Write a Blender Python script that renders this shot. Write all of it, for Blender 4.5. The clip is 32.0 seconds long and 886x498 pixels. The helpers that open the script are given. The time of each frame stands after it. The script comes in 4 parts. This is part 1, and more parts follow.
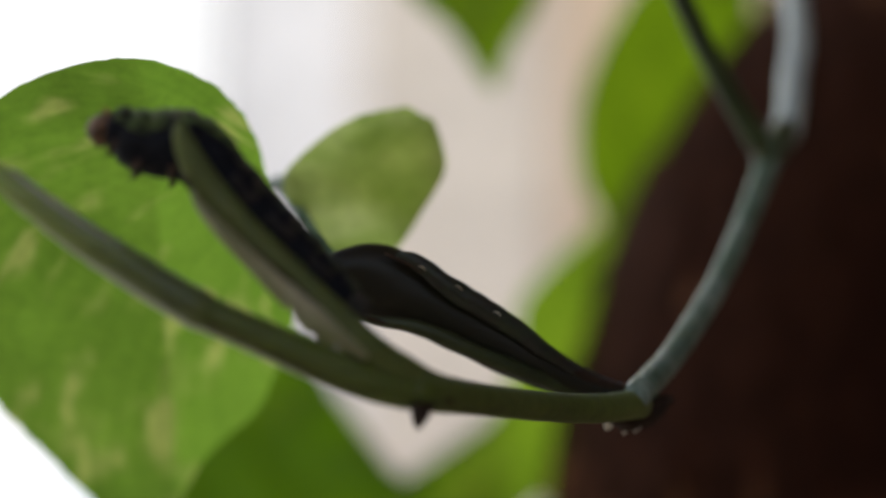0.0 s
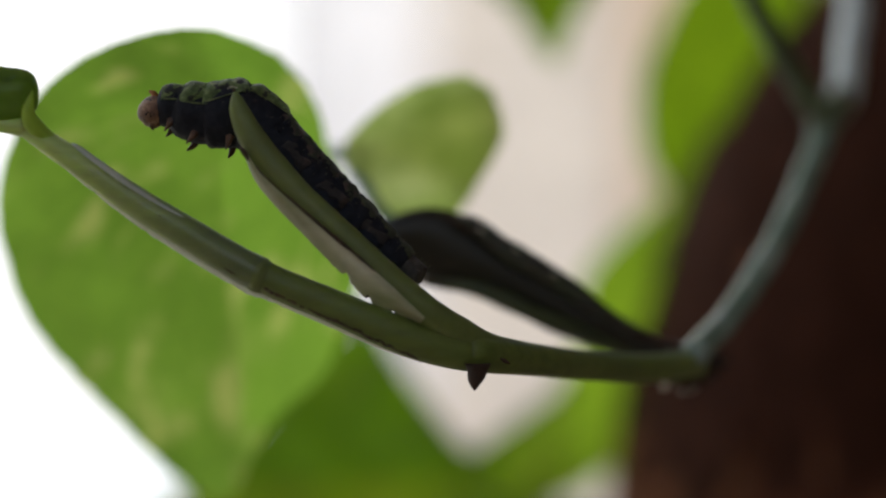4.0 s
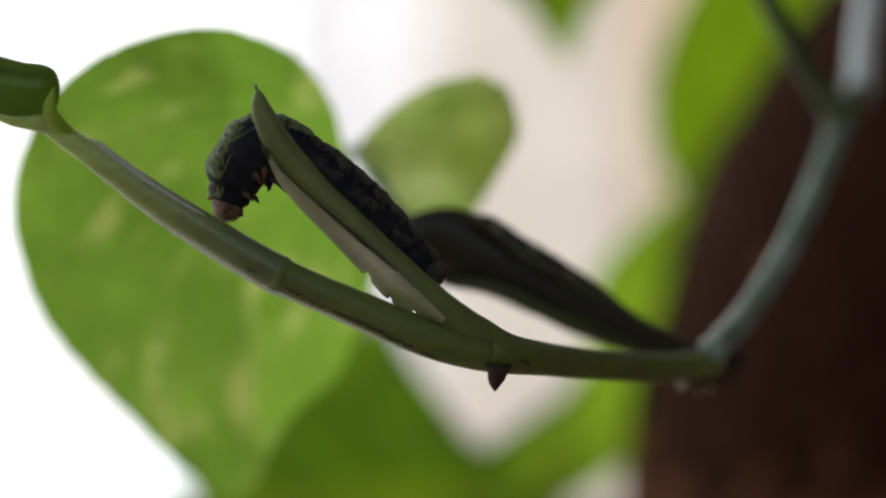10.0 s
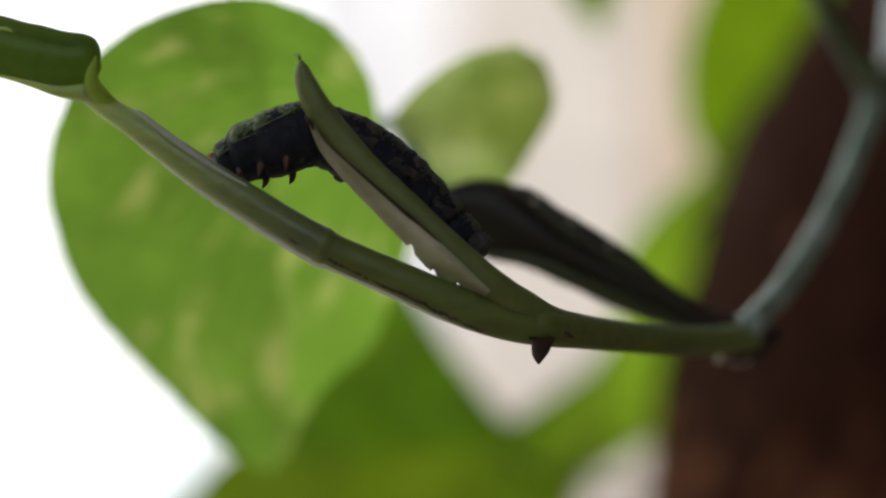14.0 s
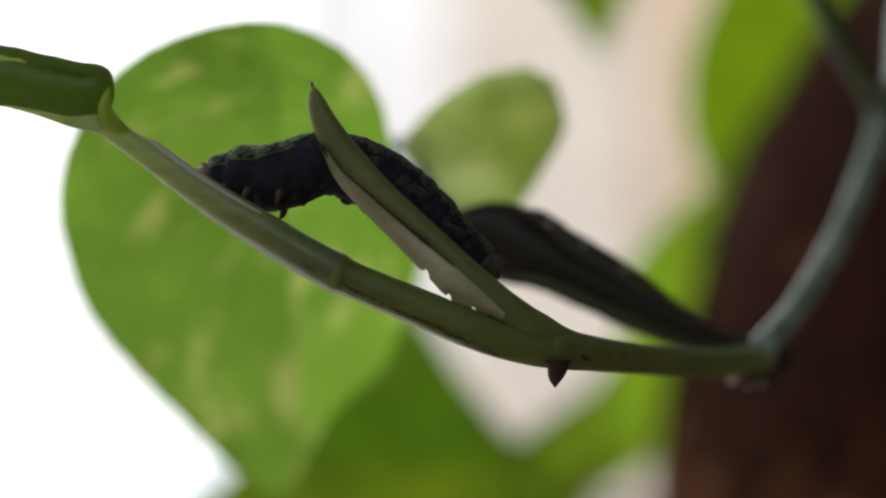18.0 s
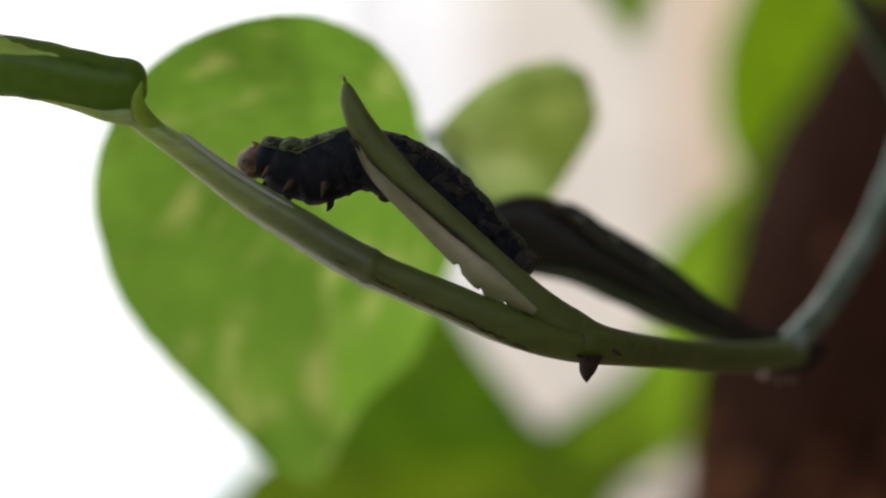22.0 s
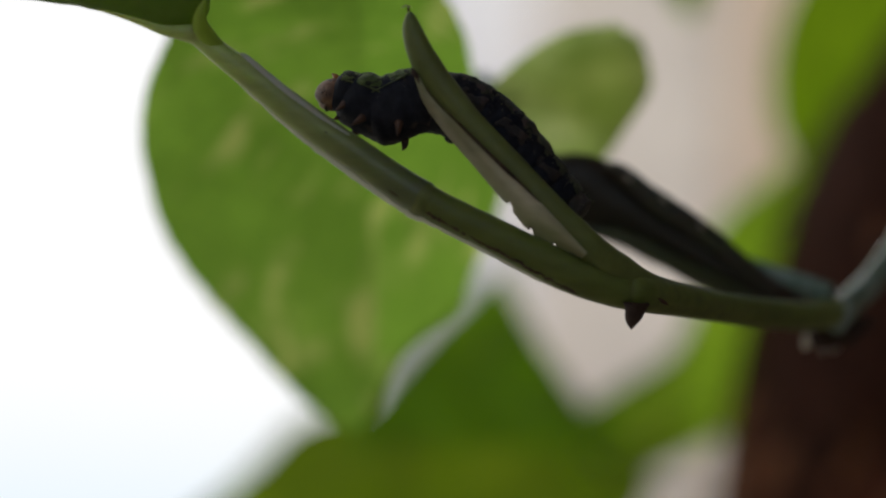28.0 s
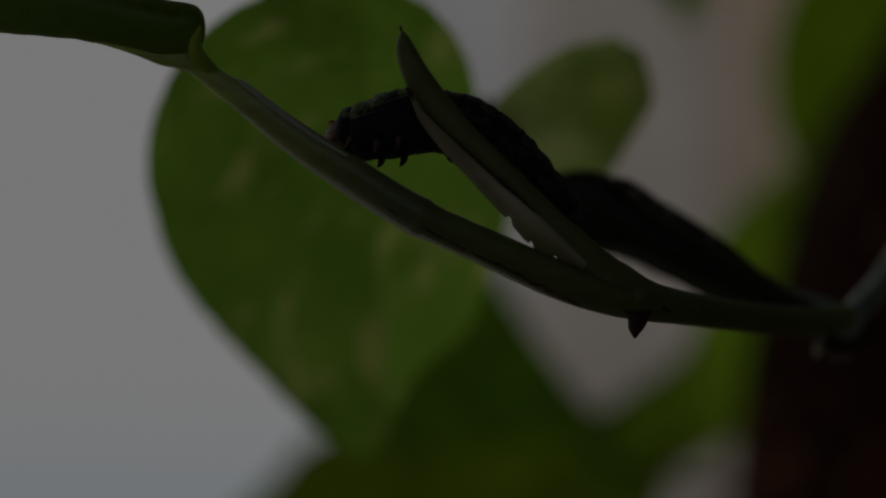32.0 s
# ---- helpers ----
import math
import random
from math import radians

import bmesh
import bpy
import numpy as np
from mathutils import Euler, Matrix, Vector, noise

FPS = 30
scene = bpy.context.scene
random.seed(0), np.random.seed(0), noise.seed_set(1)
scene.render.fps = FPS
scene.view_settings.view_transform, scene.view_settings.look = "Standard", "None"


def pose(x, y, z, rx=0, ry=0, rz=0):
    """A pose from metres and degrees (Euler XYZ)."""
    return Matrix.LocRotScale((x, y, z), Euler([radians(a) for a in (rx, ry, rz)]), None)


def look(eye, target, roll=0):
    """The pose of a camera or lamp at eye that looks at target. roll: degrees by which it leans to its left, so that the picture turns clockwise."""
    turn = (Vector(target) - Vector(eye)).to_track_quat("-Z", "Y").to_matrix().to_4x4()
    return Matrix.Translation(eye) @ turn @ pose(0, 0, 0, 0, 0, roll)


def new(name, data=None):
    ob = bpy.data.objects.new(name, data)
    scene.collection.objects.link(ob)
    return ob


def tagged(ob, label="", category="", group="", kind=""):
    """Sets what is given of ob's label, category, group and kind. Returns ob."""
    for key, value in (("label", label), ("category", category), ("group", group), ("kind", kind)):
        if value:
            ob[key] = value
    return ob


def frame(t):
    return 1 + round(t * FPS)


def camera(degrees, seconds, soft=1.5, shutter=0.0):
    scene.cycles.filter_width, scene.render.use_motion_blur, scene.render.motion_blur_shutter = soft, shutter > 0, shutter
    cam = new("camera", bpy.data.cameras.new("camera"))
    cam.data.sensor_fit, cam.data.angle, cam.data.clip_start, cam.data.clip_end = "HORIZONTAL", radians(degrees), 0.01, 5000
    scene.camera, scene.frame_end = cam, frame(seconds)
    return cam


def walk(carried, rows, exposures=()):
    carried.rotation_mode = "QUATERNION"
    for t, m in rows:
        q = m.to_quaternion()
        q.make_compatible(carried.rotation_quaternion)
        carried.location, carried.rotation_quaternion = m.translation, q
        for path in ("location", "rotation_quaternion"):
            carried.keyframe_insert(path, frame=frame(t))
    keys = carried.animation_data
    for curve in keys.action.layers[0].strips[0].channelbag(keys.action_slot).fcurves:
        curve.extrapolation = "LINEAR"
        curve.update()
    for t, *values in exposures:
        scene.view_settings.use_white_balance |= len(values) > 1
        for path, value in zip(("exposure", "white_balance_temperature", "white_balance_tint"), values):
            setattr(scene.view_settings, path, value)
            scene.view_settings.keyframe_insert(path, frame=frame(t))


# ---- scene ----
cam = camera(23.0, 32.0, soft=2.1)
cam.data.dof.use_dof = True
cam.data.dof.aperture_fstop = 5.6

PATH = [
    (0, pose(-0.00216, -0.31698, 1.38602, 102.694, 0.226, -2.012)),
    (0.5, pose(-0.00046, -0.31693, 1.38420, 102.766, 0.179, -1.604)),
    (1, pose(-0.00034, -0.31674, 1.38410, 102.833, 0.360, -1.596)),
    (1.5, pose(-0.00179, -0.31662, 1.38193, 103.018, 0.287, -1.365)),
    (2, pose(-0.00277, -0.31735, 1.38368, 102.196, 0.191, -1.209)),
    (2.5, pose(-0.00101, -0.31975, 1.38271, 101.996, 0.359, -0.199)),
    (3, pose(0.00017, -0.32092, 1.38093, 102.065, 0.429, 0.170)),
    (3.5, pose(0.00009, -0.32328, 1.37983, 102.443, 0.356, -0.042)),
    (5.5, pose(0.00060, -0.32245, 1.37975, 102.284, 0.028, 0.072)),
    (6, pose(0.00000, -0.32279, 1.38139, 102.000, 0.000, -0.000)),
    (6.5, pose(0.00005, -0.32258, 1.37965, 102.349, 0.365, 0.140)),
    (7, pose(0.00003, -0.32251, 1.37901, 102.471, 0.563, 0.213)),
    (7.5, pose(-0.00105, -0.32163, 1.37792, 102.683, 0.801, 0.216)),
    (8, pose(-0.00104, -0.32190, 1.37854, 102.584, 0.788, 0.247)),
    (8.5, pose(-0.00270, -0.32178, 1.38035, 102.329, 0.486, -0.076)),
    (9, pose(-0.00367, -0.32173, 1.38177, 102.048, 0.260, -0.086)),
    (9.5, pose(-0.00212, -0.32254, 1.38216, 102.045, 0.172, 0.023)),
    (10, pose(-0.00176, -0.32263, 1.38088, 102.288, 0.396, 0.123)),
    (10.5, pose(0.00029, -0.32242, 1.37868, 102.481, 0.513, 0.657)),
    (11, pose(0.00243, -0.32169, 1.37634, 102.488, 0.322, 0.747)),
    (11.5, pose(-0.00174, -0.32308, 1.38064, 101.956, 0.062, 0.813)),
    (12, pose(0.00397, -0.31936, 1.37432, 102.241, -0.462, 0.825)),
    (12.5, pose(-0.00388, -0.32161, 1.38174, 101.892, 0.264, 0.773)),
    (13, pose(0.00144, -0.32009, 1.37516, 102.139, -0.125, 0.844)),
    (13.5, pose(-0.00416, -0.32088, 1.37953, 101.790, -0.032, 0.675)),
    (15.5, pose(-0.00587, -0.31984, 1.38241, 101.399, -0.101, 0.208)),
    (16, pose(-0.00561, -0.31994, 1.37826, 102.158, -0.103, 0.416)),
    (16.5, pose(-0.00683, -0.32080, 1.38260, 101.729, -0.172, 0.256)),
    (17, pose(-0.00734, -0.32140, 1.38178, 102.090, 0.203, 0.372)),
    (17.5, pose(-0.00786, -0.32220, 1.38345, 101.848, -0.007, 0.262)),
    (18, pose(-0.00884, -0.32146, 1.38262, 101.940, 0.337, 0.381)),
    (18.5, pose(-0.00845, -0.32282, 1.38316, 101.910, 0.244, 0.408)),
    (19, pose(-0.00636, -0.32158, 1.38134, 102.322, 0.194, 0.605)),
    (19.5, pose(-0.00890, -0.32286, 1.38390, 101.852, 0.039, 0.374)),
    (20, pose(-0.00913, -0.32306, 1.38459, 101.684, 0.266, 0.381)),
    (20.5, pose(-0.00929, -0.32232, 1.38551, 101.351, 0.015, 0.470)),
    (21, pose(-0.00994, -0.32269, 1.38543, 101.518, 0.098, 0.582)),
    (21.5, pose(-0.00927, -0.32250, 1.38432, 101.579, -0.016, 0.654)),
    (22, pose(-0.00922, -0.32190, 1.38360, 101.591, -0.096, 1.083)),
    (22.5, pose(-0.00920, -0.32205, 1.38348, 101.606, -0.069, 1.126)),
    (23, pose(-0.00817, -0.32115, 1.38057, 101.784, -0.096, 1.438)),
    (23.5, pose(-0.00890, -0.32167, 1.38339, 101.241, -0.221, 1.590)),
    (24, pose(-0.00911, -0.32121, 1.38238, 101.352, -0.129, 1.644)),
    (24.5, pose(-0.00961, -0.32148, 1.38358, 101.272, -0.026, 1.768)),
    (25, pose(-0.00921, -0.32114, 1.38016, 101.722, -0.109, 1.867)),
    (25.5, pose(-0.00863, -0.32224, 1.38383, 101.049, -0.933, 1.681)),
    (27.5, pose(-0.00884, -0.31939, 1.37316, 101.735, -2.997, 1.813)),
    (28, pose(-0.00873, -0.31878, 1.37266, 101.759, -2.896, 1.779)),
    (28.4, pose(-0.00928, -0.31921, 1.37336, 101.817, -2.117, 2.127)),
    (28.8, pose(-0.00406, -0.31687, 1.37203, 101.731, -1.781, 2.819)),
    (29, pose(-0.00817, -0.31674, 1.37465, 101.383, -1.788, 2.315)),
    (29.2, pose(-0.01195, -0.31805, 1.37617, 101.170, -1.888, 1.935)),
    (29.6, pose(-0.00837, -0.31962, 1.37836, 100.949, -1.420, 2.241)),
    (30, pose(-0.01333, -0.31907, 1.37723, 101.402, -0.845, 1.888)),
    (30.5, pose(-0.00994, -0.32017, 1.37564, 101.809, -0.838, 2.265)),
    (32, pose(-0.00994, -0.32017, 1.37564, 101.809, -0.838, 2.265)),
]
EXPOSURE = [(0, -0.3), (2.0, -0.3), (3.0, -0.23), (6.0, -0.03), (22.0, -0.03), (24.0, -0.24), (25.0, -0.46), (27.5, -0.56), (30.35, -0.66), (30.6, -0.86), (31.0, -1.37), (31.4, -1.98), (31.8, -2.7), (32.0, -3.06)]
walk(cam, PATH, EXPOSURE)

# The focus is pulled from the vine behind to the near shoot.
FOCUS = [(0, 0.042), (0.4, 0.062), (1.0, 0.078), (2.0, 0.088), (2.2, 0.075), (2.4, 0.046), (2.7, 0.03), (3.0, 0.018), (3.3, 0.009), (5.5, 0.006), (32, 0.006)]
focus = new("focus_point")
focus.empty_display_size = 0.005
walk(focus, [(t, pose(0, y, 1.45)) for t, y in FOCUS])
cam.data.dof.focus_object = focus

# ---- world, sun, sky backdrop ----
SUN_ELEVATION, SUN_FROM = radians(48), radians(160)
world = bpy.data.worlds.new("world")
scene.world = world
world.use_nodes = True
wn = world.node_tree
sky = wn.nodes.new("ShaderNodeTexSky")
sky.sky_type = "NISHITA"
sky.sun_disc = False
sky.sun_elevation, sky.sun_rotation = SUN_ELEVATION, SUN_FROM
wn.links.new(sky.outputs[0], wn.nodes["Background"].inputs[0])
wn.nodes["Background"].inputs[1].default_value = 0.15

sun = new("sun", bpy.data.lights.new("sun", "SUN"))
sun.data.energy, sun.data.angle, sun.data.color = 3.2, radians(0.6), (1.0, 0.95, 0.88)
sun_way = Vector((math.sin(SUN_FROM) * math.cos(SUN_ELEVATION), math.cos(SUN_FROM) * math.cos(SUN_ELEVATION), math.sin(SUN_ELEVATION)))
sun.matrix_world = look(sun_way * 20, (0, 0, 0))

# The plant hangs at head height and is seen from a little below.
RIG = Matrix.Translation((0, 0, 1.45)) @ pose(0, 0, 0, 12)
MM = 0.001


# ---- materials ----
def material(name):
    m = bpy.data.materials.new(name)
    m.use_nodes = True
    nt = m.node_tree
    nt.nodes.clear()
    out = nt.nodes.new("ShaderNodeOutputMaterial")
    return m, nt, out


def node(nt, kind, **values):
    n = nt.nodes.new(kind)
    for key, value in values.items():
        if key in n.inputs:
            n.inputs[key].default_value = value
    return n


def noise_tex(nt, coord, scale, detail=4.0, rough=0.55, stretch=None):
    n = node(nt, "ShaderNodeTexNoise", Scale=scale, Detail=detail, Roughness=rough)
    if stretch:
        mp = nt.nodes.new("ShaderNodeMapping")
        mp.inputs["Scale"].default_value = stretch[:3]
        if len(stretch) > 3:
            mp.inputs["Rotation"].default_value = (0, radians(stretch[3]), 0)
        nt.links.new(coord, mp.inputs[0])
        nt.links.new(mp.outputs[0], n.inputs["Vector"])
    else:
        nt.links.new(coord, n.inputs["Vector"])
    return n


def ramp(nt, fac, stops):
    r = nt.nodes.new("ShaderNodeValToRGB")
    els = r.color_ramp.elements
    while len(els) < len(stops):
        els.new(0.5)
    for e, (p, c) in zip(els, stops):
        e.position, e.color = p, (*c, 1)
    nt.links.new(fac, r.inputs[0])
    return r


def mixed(nt, fac, a, b, kind="MIX"):
    m = nt.nodes.new("ShaderNodeMix")
    m.data_type, m.blend_type = "RGBA", kind
    for sock, val in ((m.inputs[0], fac), (m.inputs[6], a), (m.inputs[7], b)):
        if isinstance(val, bpy.types.NodeSocket):
            nt.links.new(val, sock)
        elif isinstance(val, tuple):
            sock.default_value = (*val, 1)
        else:
            sock.default_value = val
    return m.outputs[2]


def coords(nt):
    return nt.nodes.new("ShaderNodeTexCoord").outputs["Object"]


def sum_of(nt, kind, a, b):
    n = node(nt, "ShaderNodeMath")
    n.operation = kind
    for sock, val in zip(n.inputs, (a, b)):
        if isinstance(val, bpy.types.NodeSocket):
            nt.links.new(val, sock)
        else:
            sock.default_value = val
    return n.outputs[0]


def fan_coords(nt, co, fan):
    """Places on a leaf told by the vein they lie along: across the fan of bent veins, and outward from the leaf's base."""
    x0, z0, bend, across, outward = fan
    xyz = nt.nodes.new("ShaderNodeSeparateXYZ")
    nt.links.new(co, xyz.inputs[0])
    dx = sum_of(nt, "SUBTRACT", x0, xyz.outputs[0])
    dz = sum_of(nt, "SUBTRACT", xyz.outputs[2], z0)
    r = sum_of(nt, "SQRT", sum_of(nt, "ADD", sum_of(nt, "MULTIPLY", dx, dx), sum_of(nt, "MULTIPLY", dz, dz)), 0)
    turn = sum_of(nt, "ADD", sum_of(nt, "ARCTAN2", dz, dx), sum_of(nt, "MULTIPLY", r, bend))
    to = nt.nodes.new("ShaderNodeCombineXYZ")
    nt.links.new(sum_of(nt, "MULTIPLY", turn, across), to.inputs[0])
    nt.links.new(sum_of(nt, "MULTIPLY", r, outward), to.inputs[1])
    return to.outputs[0]


def leaf_material(name, green, pale, lit, lit_pale, stretch, patch=(0.56, 0.66), share=0.6, gloss=0.42, fan=None):
    """A living leaf: reflects little, lets yellow-green light through, with pale streaks along its veins."""
    m, nt, out = material(name)
    co = coords(nt)
    if fan:
        streak = noise_tex(nt, fan_coords(nt, co, fan), 1.0, 2, 0.5)
        # the pale patches come in clusters, more of them towards the leaf's tip
        cluster = noise_tex(nt, co, 52, 2, 0.5)
        xyz = nt.nodes.new("ShaderNodeSeparateXYZ")
        nt.links.new(co, xyz.inputs[0])
        tipward = sum_of(nt, "SUBTRACT", sum_of(nt, "MULTIPLY", cluster.outputs[0], 0.9), sum_of(nt, "MULTIPLY", xyz.outputs[2], 2.2))
        streak = sum_of(nt, "SUBTRACT", sum_of(nt, "ADD", streak.outputs[0], tipward), 0.43).node
    else:
        streak = noise_tex(nt, co, 88, 4, 0.55, stretch)
    if fan:
        mask = ramp(nt, streak.outputs[0], ((patch[0], (0, 0, 0)), (0.5 * sum(patch), (0.3, 0.3, 0.3)), (patch[1], (1, 1, 1))))
    else:
        mask = ramp(nt, streak.outputs[0], ((patch[0], (0, 0, 0)), (patch[1], (1, 1, 1))))
    cloud = noise_tex(nt, co, 30, 3, 0.6)
    grain = noise_tex(nt, co, 420, 3, 0.6)
    top = mixed(nt, mask.outputs[0], green, pale)
    thru = mixed(nt, mask.outputs[0], lit, lit_pale)
    shade = ramp(nt, cloud.outputs[0], ((0.3, (0.72, 0.74, 0.7)), (0.7, (1.1, 1.08, 1.1))))
    speck = ramp(nt, grain.outputs[0], ((0.3, (0.86, 0.86, 0.86)), (0.7, (1.06, 1.06, 1.06))))
    if fan:
        veins = noise_tex(nt, fan_coords(nt, co, (*fan[:3], fan[3] * 3.2, fan[4] * 0.25)), 1.0, 2, 0.5)
        line = ramp(nt, veins.outputs[0], ((0.36, (0.92, 0.93, 0.9)), (0.62, (1.05, 1.04, 1.06))))
        thru = mixed(nt, 1.0, thru, line.outputs[0], "MULTIPLY")
    thru = mixed(nt, 1.0, mixed(nt, 1.0, thru, shade.outputs[0], "MULTIPLY"), speck.outputs[0], "MULTIPLY")
    bump = node(nt, "ShaderNodeBump", Strength=0.35, Distance=0.0006)
    relief = noise_tex(nt, co, 160, 3, 0.5, stretch)
    nt.links.new(relief.outputs[0], bump.inputs["Height"])
    skin = node(nt, "ShaderNodeBsdfPrincipled", Roughness=gloss)
    nt.links.new(top, skin.inputs["Base Color"])
    nt.links.new(bump.outputs[0], skin.inputs["Normal"])
    through_light = node(nt, "ShaderNodeBsdfTranslucent")
    nt.links.new(thru, through_light.inputs["Color"])
    nt.links.new(bump.outputs[0], through_light.inputs["Normal"])
    mix = node(nt, "ShaderNodeMixShader", Fac=share)
    nt.links.new(skin.outputs[0], mix.inputs[1])
    nt.links.new(through_light.outputs[0], mix.inputs[2])
    nt.links.new(mix.outputs[0], out.inputs[0])
    return m


def solid_material(name, tones, scale, rough=0.5, bump=0.3, depth=0.0005, stretch=None, spots=None, sub=0.0, reach=0.003, fade=None, shine=0.5):
    """A ground tone that varies at two scales, with fine relief; spots: a second colour in small patches."""
    m, nt, out = material(name)
    co = coords(nt)
    big = noise_tex(nt, co, scale, 5, 0.6, stretch)
    fine = noise_tex(nt, co, scale * 9, 3, 0.6, stretch)
    c = ramp(nt, big.outputs[0], tuple(zip((0.28, 0.5, 0.72) if len(tones) == 3 else (0.32, 0.68), tones))).outputs[0]
    f = ramp(nt, fine.outputs[0], ((0.3, (0.8, 0.8, 0.8)), (0.7, (1.1, 1.1, 1.1))))
    c = mixed(nt, 1.0, c, f.outputs[0], "MULTIPLY")
    if spots:
        sp = noise_tex(nt, co, spots[1], 2, 0.5, spots[3] if len(spots) > 3 else None)
        mk = ramp(nt, sp.outputs[0], ((spots[2], (0, 0, 0)), (spots[2] + 0.05, (1, 1, 1))))
        c = mixed(nt, mk.outputs[0], c, spots[0])
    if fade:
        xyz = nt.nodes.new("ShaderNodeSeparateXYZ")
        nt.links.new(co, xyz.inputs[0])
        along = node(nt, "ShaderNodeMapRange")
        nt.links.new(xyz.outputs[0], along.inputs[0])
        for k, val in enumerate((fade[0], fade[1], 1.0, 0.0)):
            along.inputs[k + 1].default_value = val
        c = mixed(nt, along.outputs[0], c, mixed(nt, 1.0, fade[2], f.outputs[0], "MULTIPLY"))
    p = node(nt, "ShaderNodeBsdfPrincipled", Roughness=rough)
    p.inputs["Specular IOR Level"].default_value = shine
    nt.links.new(c, p.inputs["Base Color"])
    if sub:
        p.inputs["Subsurface Weight"].default_value = sub
        p.inputs["Subsurface Radius"].default_value = (0.8, 1.0, 0.3)
        p.inputs["Subsurface Scale"].default_value = reach
    b = node(nt, "ShaderNodeBump", Strength=bump, Distance=depth)
    nt.links.new(fine.outputs[0], b.inputs["Height"])
    nt.links.new(b.outputs[0], p.inputs["Normal"])
    nt.links.new(p.outputs[0], out.inputs[0])
    return m


LEAF = leaf_material("variegated_leaf", (0.06, 0.1, 0.025), (0.16, 0.2, 0.06), (0.33, 0.61, 0.06), (0.72, 0.87, 0.2), None, patch=(0.515, 0.68), share=0.8, fan=(-0.062, 0.04, 9.0, 7.5, 62.0))
LEAF_YOUNG = leaf_material("young_leaf", (0.08, 0.12, 0.03), (0.13, 0.16, 0.05), (0.42, 0.56, 0.14), (0.66, 0.76, 0.3), (0.3, 1.0, 1.0, -20), patch=(0.4, 0.62), share=0.85)
LEAF_THIN = leaf_material("thin_young_leaf", (0.1, 0.14, 0.04), (0.15, 0.18, 0.06), (0.86, 0.95, 0.5), (0.92, 0.97, 0.6), (0.4, 1.0, 1.0, -20), share=0.93)
# Leaves of one vine; each one's bright or dim backlight is in its colours.
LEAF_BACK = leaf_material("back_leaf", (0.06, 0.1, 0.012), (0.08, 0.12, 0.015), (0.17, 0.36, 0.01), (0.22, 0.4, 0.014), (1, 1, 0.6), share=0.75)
LEAF_GLOW = leaf_material("painted_sunlit_leaf", (0.08, 0.12, 0.015), (0.1, 0.14, 0.02), (0.36, 0.6, 0.03), (0.42, 0.64, 0.04), (1, 1, 0.6), share=0.78)
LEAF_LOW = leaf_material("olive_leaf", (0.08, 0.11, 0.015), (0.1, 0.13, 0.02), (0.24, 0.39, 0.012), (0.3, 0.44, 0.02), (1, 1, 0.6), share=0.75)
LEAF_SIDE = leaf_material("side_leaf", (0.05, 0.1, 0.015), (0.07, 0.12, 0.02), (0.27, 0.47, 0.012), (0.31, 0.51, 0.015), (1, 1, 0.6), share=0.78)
LEAF_ROLLED = leaf_material("rolled_leaf", (0.1, 0.135, 0.05), (0.16, 0.2, 0.085), (0.5, 0.7, 0.15), (0.62, 0.8, 0.22), (0.25, 1, 1, 0), share=0.55, gloss=0.28)
# Darkened in colour for the shaded side of the doubled leaf.
LEAF_SHADED = leaf_material("shaded_folded_leaf", (0.026, 0.022, 0.016), (0.05, 0.042, 0.034), (0.05, 0.05, 0.025), (0.08, 0.075, 0.045), (0.4, 1, 1, 35), share=0.25, gloss=0.4)
LEAF_MARGIN = solid_material("dried_margin", ((0.06, 0.048, 0.048), (0.04, 0.04, 0.032), (0.045, 0.08, 0.028)), 95, 0.4, 0.4, 0.0004)
LEAF_FOLD = solid_material("olive_fold", ((0.034, 0.042, 0.017), (0.066, 0.085, 0.028)), 70, 0.4, 0.3, 0.0004)
STEM = solid_material("green_stem", ((0.115, 0.155, 0.034), (0.15, 0.2, 0.045), (0.2, 0.25, 0.07)), 55, 0.5, 0.25, 0.0003, (0.25, 1, 1), sub=0.6, spots=((0.15, 0.15, 0.05), 210, 0.7))
STEM_GREY = solid_material("waxy_stem", ((0.09, 0.165, 0.11), (0.18, 0.28, 0.22), (0.4, 0.5, 0.45)), 95, 0.22, 0.5, 0.0004, (1, 1, 0.2))
# Waxy bloom, made paler still: the skylight on this stem is in its colour.
STEM_LIT_BLOOM = solid_material("lit_bloom_stem", ((0.62, 0.74, 0.74), (0.72, 0.82, 0.82), (0.8, 0.87, 0.88)), 60, 0.2, 0.4, 0.0004, (1, 1, 0.25))
STEM_NODE = solid_material("node_stem", ((0.035, 0.055, 0.02), (0.06, 0.095, 0.035), (0.1, 0.14, 0.06)), 90, 0.4, 0.4, 0.0004)
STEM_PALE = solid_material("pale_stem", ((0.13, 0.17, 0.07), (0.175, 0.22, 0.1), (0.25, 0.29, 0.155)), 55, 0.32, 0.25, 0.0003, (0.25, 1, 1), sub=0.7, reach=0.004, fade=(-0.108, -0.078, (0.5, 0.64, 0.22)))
SHEATH = solid_material("green_sheath", ((0.13, 0.17, 0.048), (0.17, 0.215, 0.065), (0.225, 0.27, 0.095)), 60, 0.5, 0.25, 0.0003, (0.4, 1, 0.4), sub=0.6)
PAPER = leaf_material("dry_sheath", (0.7, 0.65, 0.56), (0.78, 0.73, 0.65), (0.88, 0.84, 0.76), (0.93, 0.9, 0.83), (0.3, 1, 1, 45), share=0.65)
